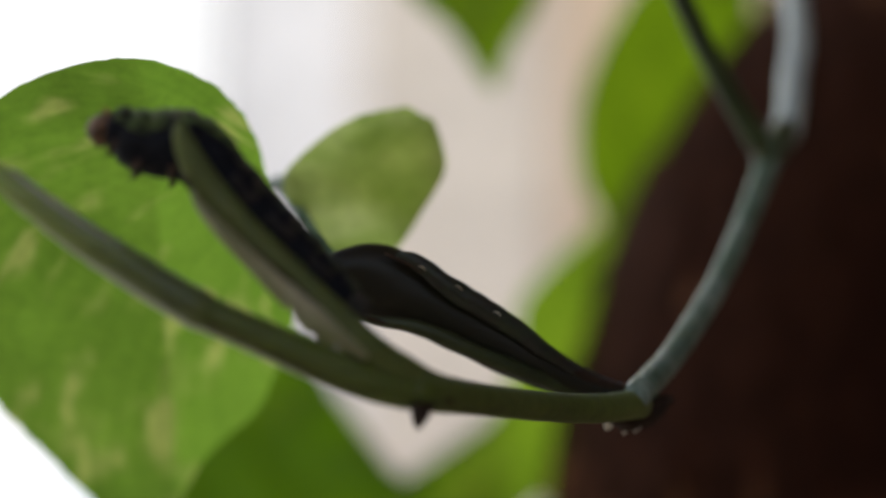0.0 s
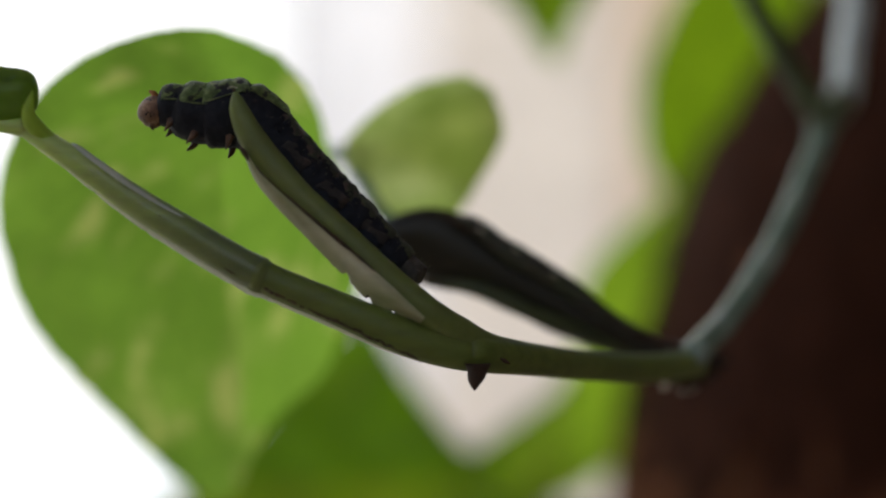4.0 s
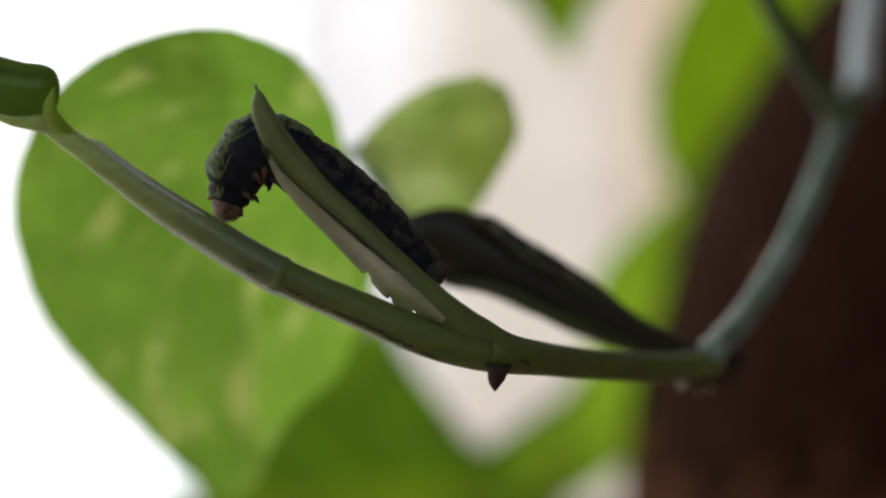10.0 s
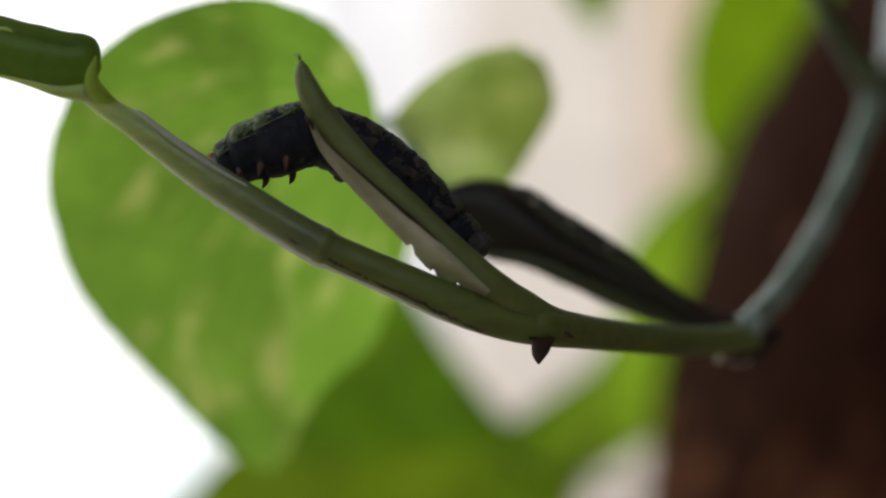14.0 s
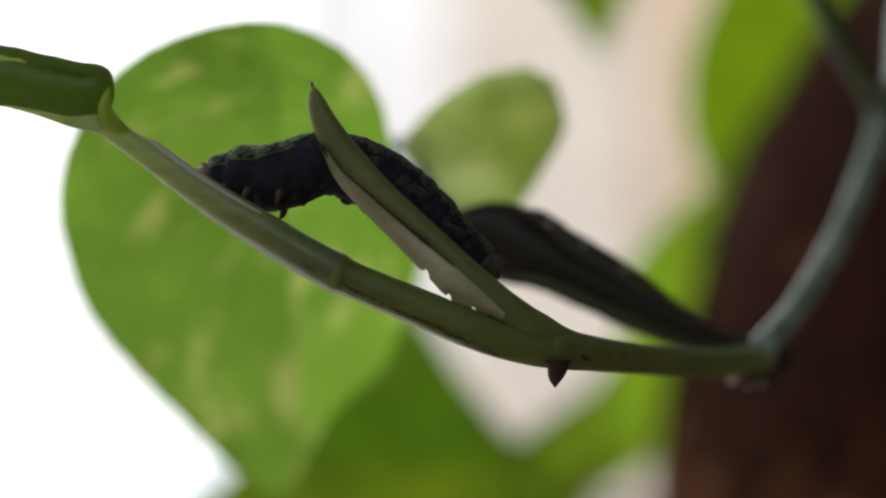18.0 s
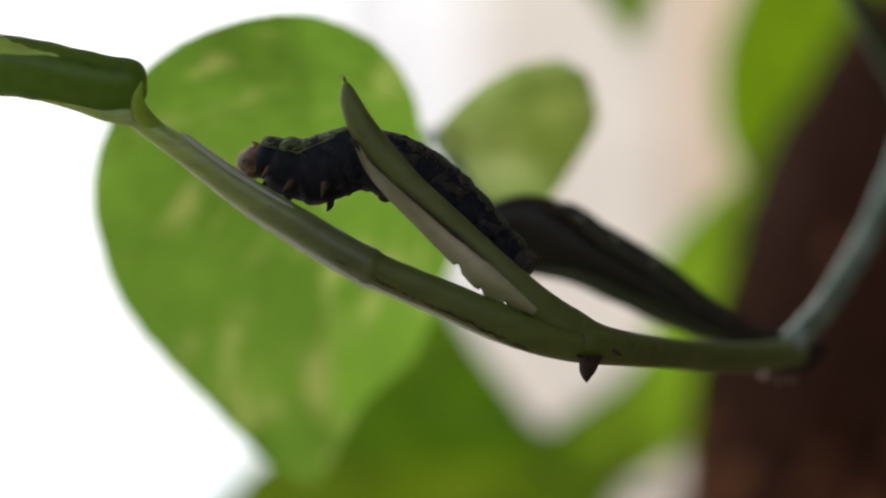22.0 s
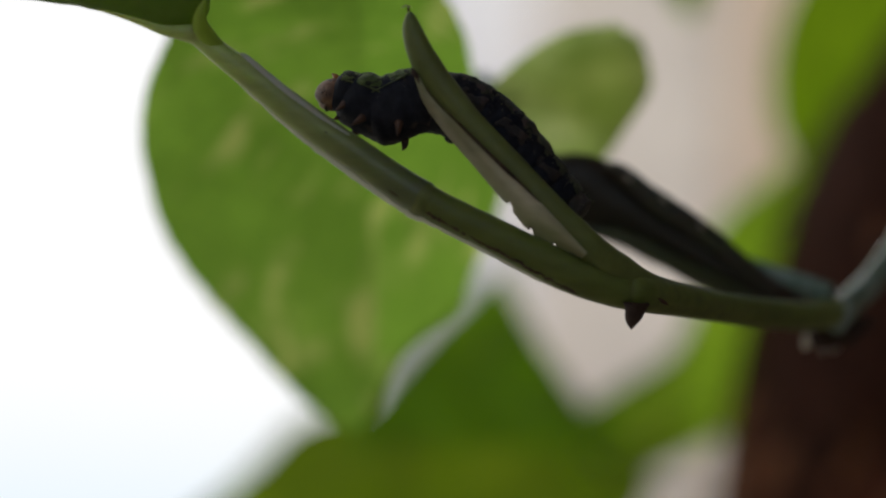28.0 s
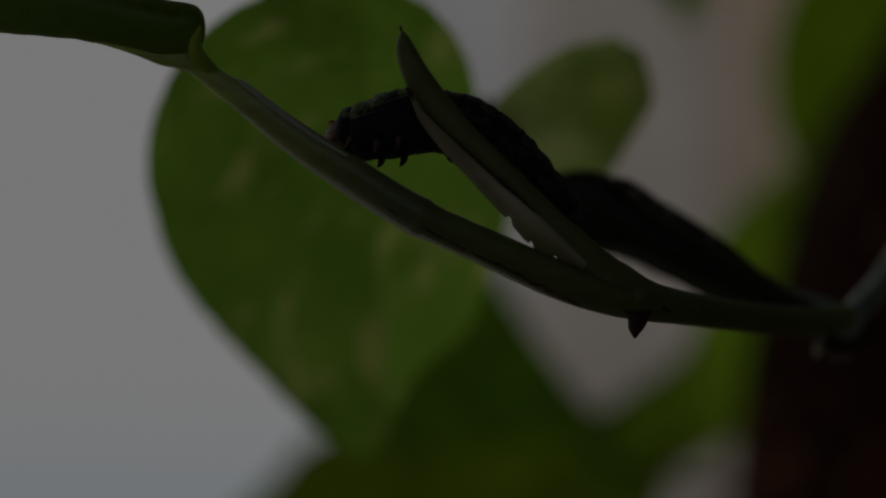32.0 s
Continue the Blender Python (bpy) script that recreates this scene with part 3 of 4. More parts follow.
def build_vine():
    base = ELBOW
    ob = thing("pothos_vine", RIG @ Matrix.Translation(Vector(base) * MM), "pothos vine with heart-shaped variegated leaves, backlit", "vine")
    bm = bmesh.new()
    tube(bm, [(44.5, 60, -19.5, 2.6), (46.5, 61.5, -17.2, 2.7), (55.7, 80, -10.2, 2.45), (68.5, 105, 4.5, 2.4), (81.0, 132, 23.9, 2.5), (84, 139, 30.5, 3.0)], 60, 20, 1, 0.05, 1.0, base)
    part("stem", bm, STEM_GREY, ob, "waxy grey-green stem")
    bm = bmesh.new()
    tube(bm, [(88, 147, 32.6, 2.6), (89.6, 150, 35.5, 3.2), (91, 153, 39.8, 3.2), (94.1, 165, 50, 3.2), (97, 175, 60.4, 3.1), (102.7, 215, 94.3, 2.8), (125, 260, 112, 2.6), (165, 318, 88, 2.4), (178, 328, 70, 2.2)], 70, 20, 1, 0.05, 2.0, base)
    part("stem", bm, STEM_LIT_BLOOM, ob, "pale blue-green stem with a waxy bloom, whitened for the skylight on it")
    bm = bmesh.new()
    tube(bm, [(81.5, 134, 25.5, 2.5), (83.5, 138, 29.2, 3.1), (86.2, 143, 32.4, 3.3), (88.6, 148, 34.8, 3.0), (90, 151, 37, 2.4)], 24, 18, 1, 0.12, 6.0, base)
    part("node", bm, STEM_NODE, ob, "dark green swollen node of the stem")
    bm = bmesh.new()
    tube(bm, [(84.5, 140, 29.5, 2.4), (82.5, 138, 30.5, 2.6), (78.3, 135, 36, 2.5), (71.5, 130, 45.5, 2.4), (66.1, 126, 54.4, 2.3), (58, 118, 70, 2.1), (52, 108, 92, 1.8)], 40, 16, 1, 0.05, 3.0, base)
    part("petiole", bm, STEM_NODE, ob)
    bm = bmesh.new()
    ellipsoid(bm, Vector((82.3, 137, 29.2)) * MM - Vector(base) * MM, (0.0026, 0.0024, 0.002))
    part("node_scar", bm, LEG, ob, "reddish-brown leaf scar at the node")
    # knuckle at the bend, with torn root stubs beneath
    bm = bmesh.new()
    tube(bm, [(41.5, 62, -21.3, 1.6), (45, 63.5, -22.0, 2.2), (48.5, 65, -20.6, 2.3), (51.5, 66, -19.2, 1.5), (53, 66.5, -18.8, 0.5)], 24, 16, 1, 0.25, 4.0, base)
    part("joint", bm, BUD, ob, "dark brown withered joint")
    for x, z, r in ((41.2, -23.7, 0.9), (44.3, -24.4, 0.7), (46.2, -24.2, 0.8)):
        bm = bmesh.new()
        tube(bm, [(x, 63, z + 2, 1.0), (x - 0.2, 63.5, z + 0.6, r), (x - 0.6, 63.5, z - 0.4, 0.25)], 10, 10, 1, 0.3, x, base)
        part("root_stub", bm, PAPER, ob)
    # the large heart-shaped leaf
    bm = bmesh.new()
    outline = [(-20.4, 19), (-21.4, 25), (-24.0, 31.5), (-29.8, 37.2), (-40, 40.4), (-51.5, 39.6), (-63.5, 35.8), (-73.8, 27.8), (-80.8, 17), (-83.3, 5), (-81.4, -9), (-74.9, -22.2),
               (-65.4, -33.6), (-57, -43.6), (-51.6, -48.2), (-46.4, -51), (-42.4, -48), (-39.9, -42.8), (-35.5, -35), (-30.1, -29.5), (-24.4, -24.6), (-21.3, -18.6), (-18.2, -11), (-15.2, -1.1), (-16.4, 8), (-18.5, 15)]
    blade(bm, outline, big_depth, 180, 26, (-46, 2), 1.3, 2.0, base)
    leaf = great_leaf = part("leaf", bm, LEAF, ob, "large heart-shaped yellow-streaked green leaf")
    bm = bmesh.new()
    tube(bm, [(-22, 103, 20, 0.9), (-19.5, 100, 21.3, 1.5), (-17.8, 97, 19.5, 1.4), (-13.8, 92, 13.4, 1.3), (-9, 86, 7, 1.3), (8, 76, -4, 1.4), (28, 68, -13, 1.6), (44.5, 62.5, -18.5, 1.9)], 50, 12, 1, 0.05, 0, base)
    part("petiole", bm, STEM_GREY, leaf)
    # the young blunt leaf beside it, folded over on itself
    bm = bmesh.new()
    young = [(-18.2, 21.1), (-13.9, 26.8), (-5.4, 33), (4.2, 35.7), (7.4, 34.9), (10.6, 33.3), (12.2, 29.6), (13.2, 24.6), (11.6, 20.6), (9, 16.4), (4.4, 9.2), (-2, 4), (-9.5, 6.5), (-14.9, 14.4)]
    blade(bm, young, lambda x, z: 96 + 0.25 * (x - 0) - 0.2 * (z - 20), 110, 14, None, 1.0, 7.0, base)
    small = part("leaf", bm, LEAF_YOUNG, ob, "small young pale green leaf with a blunt nibbled end")
    bm = bmesh.new()
    blade(bm, [(-17.6, 20.6), (-13.4, 26.2), (-5, 32.3), (4.2, 35), (10.2, 32.6), (12.3, 24.6), (11, 20), (8.2, 16), (4.4, 10.8), (1.5, 12.6), (-2, 15.4), (-7, 17.4), (-12, 19.2)], lambda x, z: 100.5 + 0.25 * x - 0.2 * (z - 20), 90, 10, None, 0.8, 9.0, base)
    part("folded_half", bm, LEAF_THIN, small)
    bm = bmesh.new()
    tube(bm, [(-20.2, 99.5, 20.6, 1.0), (-18.6, 97, 21.2, 1.3), (-16.8, 93, 21.8, 1.0)], 14, 10, 1, 0, 0, base)
    part("petiole", bm, STEM_GREY, small)
    # the leaf folded along its length, the shade of its near side put into the colour
    bm = bmesh.new()
    prof = [(-12, 2.6, 3.0), (-9, 4.2, 3.9), (-3, 3.6, 6.0), (3, 1.0, 6.5), (10, -3.0, 5.1), (18, -6.8, 4.9), (27, -11.8, 4.2), (35, -15.4, 3.0), (41, -17.4, 2.4), (46, -18.2, 2.0)]
    c = spline([(x, z, w) for x, z, w in prof], 60)
    rings = []
    for k, (x, z, w) in enumerate(c):
        s = k / 60
        ring = []
        for j in range(29):
            an = radians(-150 + 330 * j / 28)
            rr = 1.0 if j < 20 else 1.0 - 0.3 * (j - 20) / 8
            d = math.cos(an) * 3.4 * min(1, w / 4)
            hgt = math.sin(an) * w * rr
            dx, dz = hgt * 0.45, hgt * 0.89
            wob = 0.2 * noise.noise(Vector((x * 0.25, j * 0.3, 2)))
            ring.append(bm.verts.new((Vector((x + dx + wob, 57 + 4 * s - d + wob, z + dz + wob)) - Vector(base)) * MM))
        rings.append(ring)
    for a, b in zip(rings, rings[1:]):
        for j in range(28):
            bm.faces.new((a[j], a[j + 1], b[j + 1], b[j]))
    dark = part("folded_leaf", bm, LEAF_SHADED, ob, "folded dried leaf with a ragged seam, its shaded side painted dark")
    bm = bmesh.new()
    tube(bm, [(1, 52.6, 7.2, 0.2), (9, 53, 3.2, 0.55), (18, 54, -2.8, 0.6), (28, 55.8, -9.6, 0.55), (37, 58, -14.6, 0.7), (44, 60, -16.8, 0.8)], 40, 8, 0.6, 0.5, 6.0, base)
    part("seam", bm, SCAR, dark, "reddish-brown dried leaf margin")
    bm = bmesh.new()
    tube(bm, [(-4, 53.2, -3.4, 0.15), (8, 53.5, -7.0, 0.5), (18, 54.5, -11.4, 0.55), (28, 57, -15.2, 0.3)], 30, 8, 0.5, 0.4, 8.0, base)
    part("crease", bm, SCAR, dark)
    bm = bmesh.new()
    tube(bm, [(3, 53.4, 7.0, 0.3), (6.0, 53.4, 6.0, 1.3), (12.2, 53.8, 1.4, 1.9), (19.8, 54.8, -3.2, 1.9), (28.4, 56, -9.2, 1.5), (36, 58, -14.2, 0.7), (42, 60, -16.8, 0.4)], 60, 12, 0.7, 0.14, 3.0, base)
    part("rolled_margin", bm, LEAF_MARGIN, dark, "rolled margin, green between dried purplish patches")
    bm = bmesh.new()
    tube(bm, [(-6, 54, -3.0, 0.4), (-1, 54, -4.4, 0.8), (7.6, 53.6, -5.9, 1.3), (15.8, 54.4, -9.5, 1.4), (25.4, 56.4, -13.4, 1.4), (34, 58.6, -16.7, 1.2), (44, 61, -18.8, 1.0)], 60, 12, 0.7, 0.15, 5.0, base)
    part("lower_fold", bm, LEAF_FOLD, dark, "olive-green lower fold of the leaf")
    for x, z in ((7.5, 4.6), (13.8, 1.2), (20.5, -3.2)):
        bm = bmesh.new()
        tube(bm, [(x - 0.7, 52.0, z + 0.3, 0.08), (x, 51.8, z + 0.2, 0.22), (x + 0.6, 52.0, z - 0.5, 0.06)], 8, 6, 1, 0.4, x, base)
        part("fleck", bm, PAPER, dark)
    return ob, great_leaf


# ---- the near shoot, which sways from the bend ----
def build_shoot():
    base = ELBOW
    ob = thing("pothos_shoot", RIG @ Matrix.Translation(Vector(base) * MM), "green pothos shoot with a pointed sheath and a rolled young leaf", "plant shoot")
    bm = bmesh.new()
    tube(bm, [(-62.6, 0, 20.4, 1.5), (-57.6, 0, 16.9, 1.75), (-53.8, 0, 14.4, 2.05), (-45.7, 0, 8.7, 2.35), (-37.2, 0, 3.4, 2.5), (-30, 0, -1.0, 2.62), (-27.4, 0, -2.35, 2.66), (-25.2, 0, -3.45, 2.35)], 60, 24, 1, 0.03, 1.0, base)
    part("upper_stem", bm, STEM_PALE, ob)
    bm = bmesh.new()
    tube(bm, [(-27.2, 0, -2.4, 2.45), (-24, 0, -4.05, 2.5), (-15.1, 0, -7.85, 2.6), (-6.6, 1, -11.6, 2.85), (0, 2.5, -14, 2.85), (6, 5, -15.3, 2.85)], 60, 24, 1, 0.03, 2.0, base)
    part("middle_stem", bm, STEM, ob)
    bm = bmesh.new()
    tube(bm, [(-28.0, 0, -2.05, 2.5), (-27.1, 0.05, -2.55, 2.76), (-26.5, 0.05, -2.85, 2.78), (-25.6, 0, -3.25, 2.5)], 16, 24, 1, 0.06, 8.0, base)
    part("node_ring", bm, SHEATH, ob, "swollen ring of the stem node")
    bm = bmesh.new()
    tube(bm, [(4.6, 4.2, -14.9, 2.7), (7.3, 6, -15.3, 2.9), (15.9, 18, -16.8, 2.6), (26.4, 34, -18.5, 2.5), (37.7, 50, -19.6, 2.55), (46.4, 61.5, -19.3, 2.6)], 60, 24, 1, 0.03, 3.0, base)
    part("lower_stem", bm, STEM, ob)
    # brown scar line along the underside, made of short cracks
    rnd = random.Random(4)
    for i in range(36):
        s = (i / 35) ** 1.3
        x = -25.6 + 22 * s
        z = -4.95 - 10.5 * s
        ln = rnd.uniform(0.5, 1.1)
        bm = bmesh.new()
        bold = 1.5 - 0.8 * s
        tube(bm, [(x - ln, -1.72, z + 0.55 * ln, 0.06), (x, -1.86 + rnd.uniform(-0.1, 0.1), z + rnd.uniform(-0.1, 0.3), bold * rnd.uniform(0.16, 0.34)), (x + ln, -1.72, z - 0.5 * ln, 0.06)], 8, 6, 0.6, 0.6, i, base)
        part("crack", bm, SCAR, ob)
    for x, z in ((-31, -2.2), (-41.5, 6.3), (9.2, -15.6), (10.6, -16.4)):
        bm = bmesh.new()
        y = -2.2 if x < 0 else 4.8
        wide = 0.14 if x < 0 else 0.4
        tube(bm, [(x - 0.8, y, z + 0.5, 0.05), (x, y - 0.15, z, wide), (x + 0.9, y, z - 0.5, 0.05)], 8, 6, 0.6, 0.4, x, base)
        part("crack", bm, SCAR, ob)
    # thin pale ribbon along the lower edge, in place of the backlit rim
    bm = bmesh.new()
    rim_ribbon = [(-58.2, 15.5, 0.15), (-47.1, 6.75, 0.36), (-38.6, 1.0, 0.42), (-31.2, -3.5, 0.45), (-27.6, -5.4, 0.5), (-25, -6.4, 0.38), (-16.2, -10.3, 0.38), (-8.2, -13.9, 0.34), (-2, -16.3, 0.15)]
    rows = []
    for x, z, r in spline(rim_ribbon, 70):
        y = 0.2 + max(0.0, x + 12) * 0.14
        w = max(r, 0.05) * (1 + 0.5 * noise.noise(Vector((x * 0.9, 0, 2))))
        rows.append([bm.verts.new((Vector((x + dx * w, y + dy, z + dz * w)) - Vector(base)) * MM) for dx, dy, dz in ((0.6, -0.35, 1.0), (0, 0, 0), (-0.6, 0.15, -1.0))])
    for a, b in zip(rows, rows[1:]):
        for j in range(2):
            bm.faces.new((a[j], a[j + 1], b[j + 1], b[j]))
    part("rim_ribbon", bm, FILM, ob, "thin pale ridge added for the backlit rim of the stem")
    bm = bmesh.new()
    tube(bm, [(-24.6, -1.75, -5.2, 0.08), (-20, -1.85, -7.3, 0.16), (-14, -1.75, -9.9, 0.2), (-9, -1.4, -12.2, 0.14), (-4, -0.6, -14.6, 0.06)], 50, 6, 0.6, 0.9, 3.0, base)
    part("crack", bm, SCAR, ob, "long dry brown crack")
    # bud under the lower node
    bm = bmesh.new()
    tube(bm, [(6.2, 2.6, -16.6, 2.1), (6.1, 2.8, -17.7, 1.5), (6.0, 2.8, -18.6, 1.25), (5.9, 2.8, -19.5, 0.95), (5.9, 2.8, -20.4, 0.45), (5.9, 2.8, -20.8, 0.08)], 18, 14, 1, 0.35, 2.0, base)
    part("bud", bm, BUD, ob, "small brown pointed root bud")
    # papery sliver on the upper edge
    bm = bmesh.new()
    tube(bm, [(-55.0, -0.5, 17.5, 0.12), (-54.3, -0.7, 16.9, 0.5), (-52.8, -0.9, 15.6, 0.75), (-49, -1.2, 12.7, 0.8), (-44.5, -1.4, 9.6, 0.65), (-36, -1.4, 4.5, 0.4), (-29, -1.4, 0.4, 0.1)], 26, 10, 0.8, 0.1, 3.0, base)
    part("sliver", bm, SLIVER, ob, "pale papery sliver of old sheath")
    # pointed sheath: green spine and a pale dry flap with bitten edge
    bm = bmesh.new()
    tube(bm, [(-30.2, 0, 25.2, 0.2), (-29.95, 0, 24.0, 0.95), (-29.35, -0.1, 21.7, 1.65), (-27.1, -0.2, 17.3, 2.1), (-20.9, -0.3, 9.7, 2.15), (-12.9, -0.2, 2.1, 2.1), (-6.4, 0, -4.1, 2.2), (-1, 1, -8.8, 2.4), (3.4, 3.4, -12.0, 2.6), (8.4, 7.5, -14.6, 2.4), (15, 17, -16.3, 2.3)], 80, 24, 0.85, 0.04, 5.0, base)
    sheath = part("sheath", bm, SHEATH, ob, "pointed green leaf sheath")
    bm = bmesh.new()
    tube(bm, [(-30.2, 0, 25.0, 0.22), (-30.35, 0.1, 25.5, 0.24), (-30.4, 0.2, 25.9, 0.06)], 6, 6, 1, 0.3, 1.0, base)
    part("tip", bm, SCAR, sheath)
    bm = bmesh.new()
    tube(bm, [(-31.3, 0.1, 25.6, 0.07), (-30.8, 0.1, 25.95, 0.1), (-30.3, 0.1, 25.9, 0.1), (-29.8, 0.1, 25.7, 0.05)], 6, 6, 1, 0.3, 1.0, base)
    part("tip_hair", bm, HAIR, sheath)
    n = 90
    inner = spline([(-28.6, 16.2), (-25.6, 11.9), (-18.4, 5.6), (-12.5, 0.8), (-6.9, -4.3), (-1.6, -9.4)], n)
    outer = spline([(-29.0, 15.6), (-27.2, 11.4), (-23.8, 7.2), (-20.3, 3.6), (-16.6, -0.3), (-13.5, -3.5), (-10.2, -6.9), (-6.4, -9.0), (-2.4, -10.6)], n)
    bites = ((0.62, 0.022, 1.1), (0.75, 0.018, 0.7), (0.87, 0.018, 0.7), (0.965, 0.014, 0.5))
    bm = bmesh.new()
    rows = []
    for k in range(n + 1):
        s = k / n
        cut = sum(d * max(0.0, 1 - abs(s - c) / w) for c, w, d in bites) + 0.1 * noise.noise(Vector((s * 40, 0, 1)))
        row = []
        for j in range(7):
            v = j / 6
            x, z = inner[k] * (1 - v) + outer[k] * v
            if j == 6:
                g = np.array(inner[k]) - np.array(outer[k])
                g = g / (np.linalg.norm(g) + 1e-6)
                x, z = x + g[0] * cut, z + g[1] * cut
            y = -2.0 + 2.8 * v ** 1.5 - 0.5 * math.sin(v * math.pi)
            row.append(bm.verts.new((Vector((x, y, z)) - Vector(base)) * MM))
        rows.append(row)
    for a, b in zip(rows, rows[1:]):
        for j in range(6):
            bm.faces.new((a[j], a[j + 1], b[j + 1], b[j]))
    part("dry_flap", bm, FLAP, sheath, "pale dry flap with a bitten edge")
    bm = bmesh.new()
    tube(bm, [(-27, -2.2, 13.6, 0.1), (-22.9, -2.3, 9.7, 0.18), (-16.2, -2.4, 3.8, 0.3), (-11.8, -2.4, 0.1, 0.22), (-9.0, -2.3, -2.4, 0.06)], 30, 6, 0.6, 0.5, 4.0, base)
    part("crack", bm, SCAR, sheath)
    bm = bmesh.new()
    tube(bm, [(-29.3, -1.5, 16.6, 0.15), (-28.9, -1.9, 16.0, 0.4), (-28.4, -2.0, 15.3, 0.32), (-28.0, -1.9, 14.4, 0.1)], 10, 8, 0.7, 0.4, 9.0, base)
    part("scar", bm, SCAR, sheath, "brown scar where the dry flap begins")
    for s, _, d in bites:
        k = int(s * n)
        way = (inner[k] - outer[k]) / (np.linalg.norm(inner[k] - outer[k]) + 1e-6)
        x, z = outer[k] + way * d * 0.9 - np.array((0.5, 0))
        bm = bmesh.new()
        tube(bm, [(x + 0.0, 0.5, z - 0.3, 0.1), (x + 0.4, 0.3, z + 0.2, 0.26), (x + 0.85, 0.3, z + 0.15, 0.24), (x + 1.15, 0.5, z - 0.5, 0.1)], 8, 6, 1, 0.3, s, base)
        part("bitten_edge", bm, SCAR, sheath)
    # rolled young leaf at the end of the shoot
    bm = bmesh.new()
    axis = spline([(-60.3, 25.0, 0.6), (-60.5, 25.1, 2.0), (-61.3, 25.2, 3.1), (-63.2, 25.1, 4.0), (-67, 25.2, 4.5), (-74.7, 27.0, 4.6), (-83, 28.2, 4.7), (-96, 29.0, 4.6), (-108, 29.2, 3.6), (-118, 28.6, 1.2)], 90)
    rings = []
    for x, z, r in axis:
        gap = min(1.0, max(0.0, (-70.5 - x) / 12.0))
        torn = min(1.0, max(0.0, (-80.5 - x + 1.6 * noise.noise(Vector((x * 0.9, 0, 3)))) / 2.5))
        low, high = 36 - 20 * gap, 27 + 20 * gap + 22 * torn - 360
        ring = []
        for j in range(41):
            u = j / 40
            an = radians(low + (high - low) * u)
            lip = max(0.0, u - 0.92) / 0.08
            rr = r * (1 + 0.07 * lip)
            wob = 0.22 * noise.noise(Vector((x * 0.3, j * 0.12, 4))) + lip * 0.85 * noise.noise(Vector((x * 0.55, 0, 9)))
            ring.append(bm.verts.new((Vector((x, 0.6 - rr * math.cos(an) * 0.85, z + rr * math.sin(an) + wob)) - Vector(base)) * MM))
        rings.append(ring)
    for a, b in zip(rings, rings[1:]):
        for j in range(40):
            bm.faces.new((a[j], a[j + 1], b[j + 1], b[j]))
    roll = part("rolled_leaf", bm, LEAF_ROLLED, ob, "young leaf still rolled into a tube")
    bm = bmesh.new()
    tube(bm, [(-55.5, 0.4, 15.4, 0.5), (-57.6, 0.0, 17.4, 1.0), (-59.6, -0.8, 19.2, 1.25), (-61.0, -1.9, 20.9, 1.3), (-61.1, -2.9, 22.6, 0.95), (-60.7, -3.1, 24.2, 0.5), (-60.4, -2.9, 25.4, 0.1)], 30, 12, 1, 0.05, 1.0, base)
    part("petiole", bm, PETIOLE, roll, "bright green short petiole")
    bm = bmesh.new()
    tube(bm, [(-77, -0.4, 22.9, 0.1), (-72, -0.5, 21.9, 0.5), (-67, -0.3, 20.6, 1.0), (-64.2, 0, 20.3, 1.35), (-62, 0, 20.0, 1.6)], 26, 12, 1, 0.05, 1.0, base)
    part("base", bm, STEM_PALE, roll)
    return ob


# ---- the caterpillar ----
TAIL = (-3.0, 5.4, -3.2)
LENGTHS = 12
WIDTH = [2.4, 3.1, 3.8, 4.4, 4.8, 4.9, 5.0, 4.8, 4.9, 5.1, 4.5, 3.3]


def segment_mesh(r, seed, i):
    """A ring of the body: x towards the head, z to the back; swollen, wrinkled, with two rows of warts."""
    bm = bmesh.new()
    vs = ellipsoid(bm, (0, 0, 0), (1, 1, 1), None, 36, 22)
    half = 3.2 if i == 11 else 5.2 if i > 5 else 3.9 if i > 0 else 2.6
    for v in vs:
        q = v.co.copy()
        ax = q.z
        a = math.atan2(q.y, q.x)
        full = max(0.0, 1 - abs(ax) ** 4.6) ** 0.5
        q = Vector((ax, math.cos(a) * full, math.sin(a) * full))
        w = (0.025 if i < 6 else 0.01) * math.cos(ax * 8.5) * full + 0.06 * noise.noise(q * 2.2 + Vector((seed, 0, 0))) + (0.075 if i < 8 else 0.05) * noise.noise(q * 6 + Vector((0, seed, 0))) + 0.02 * noise.noise(q * 15)
        v.co = Vector((q.x * half, q.y * r * 0.92 * (1 + w), q.z * r * (1 + w)))
    for sy in (-1, 1):
        for ang in (30, 62, 84) if i < 8 else ():
            a = radians(ang)
            c = Vector((0.1 * r, sy * math.sin(a) * 0.9 * r, math.cos(a) * 0.98 * r))
            ellipsoid(bm, c, (0.13 * r, 0.1 * r, 0.09 * r), None, 8, 6)
    for v in bm.verts:
        v.co *= MM
    return bm


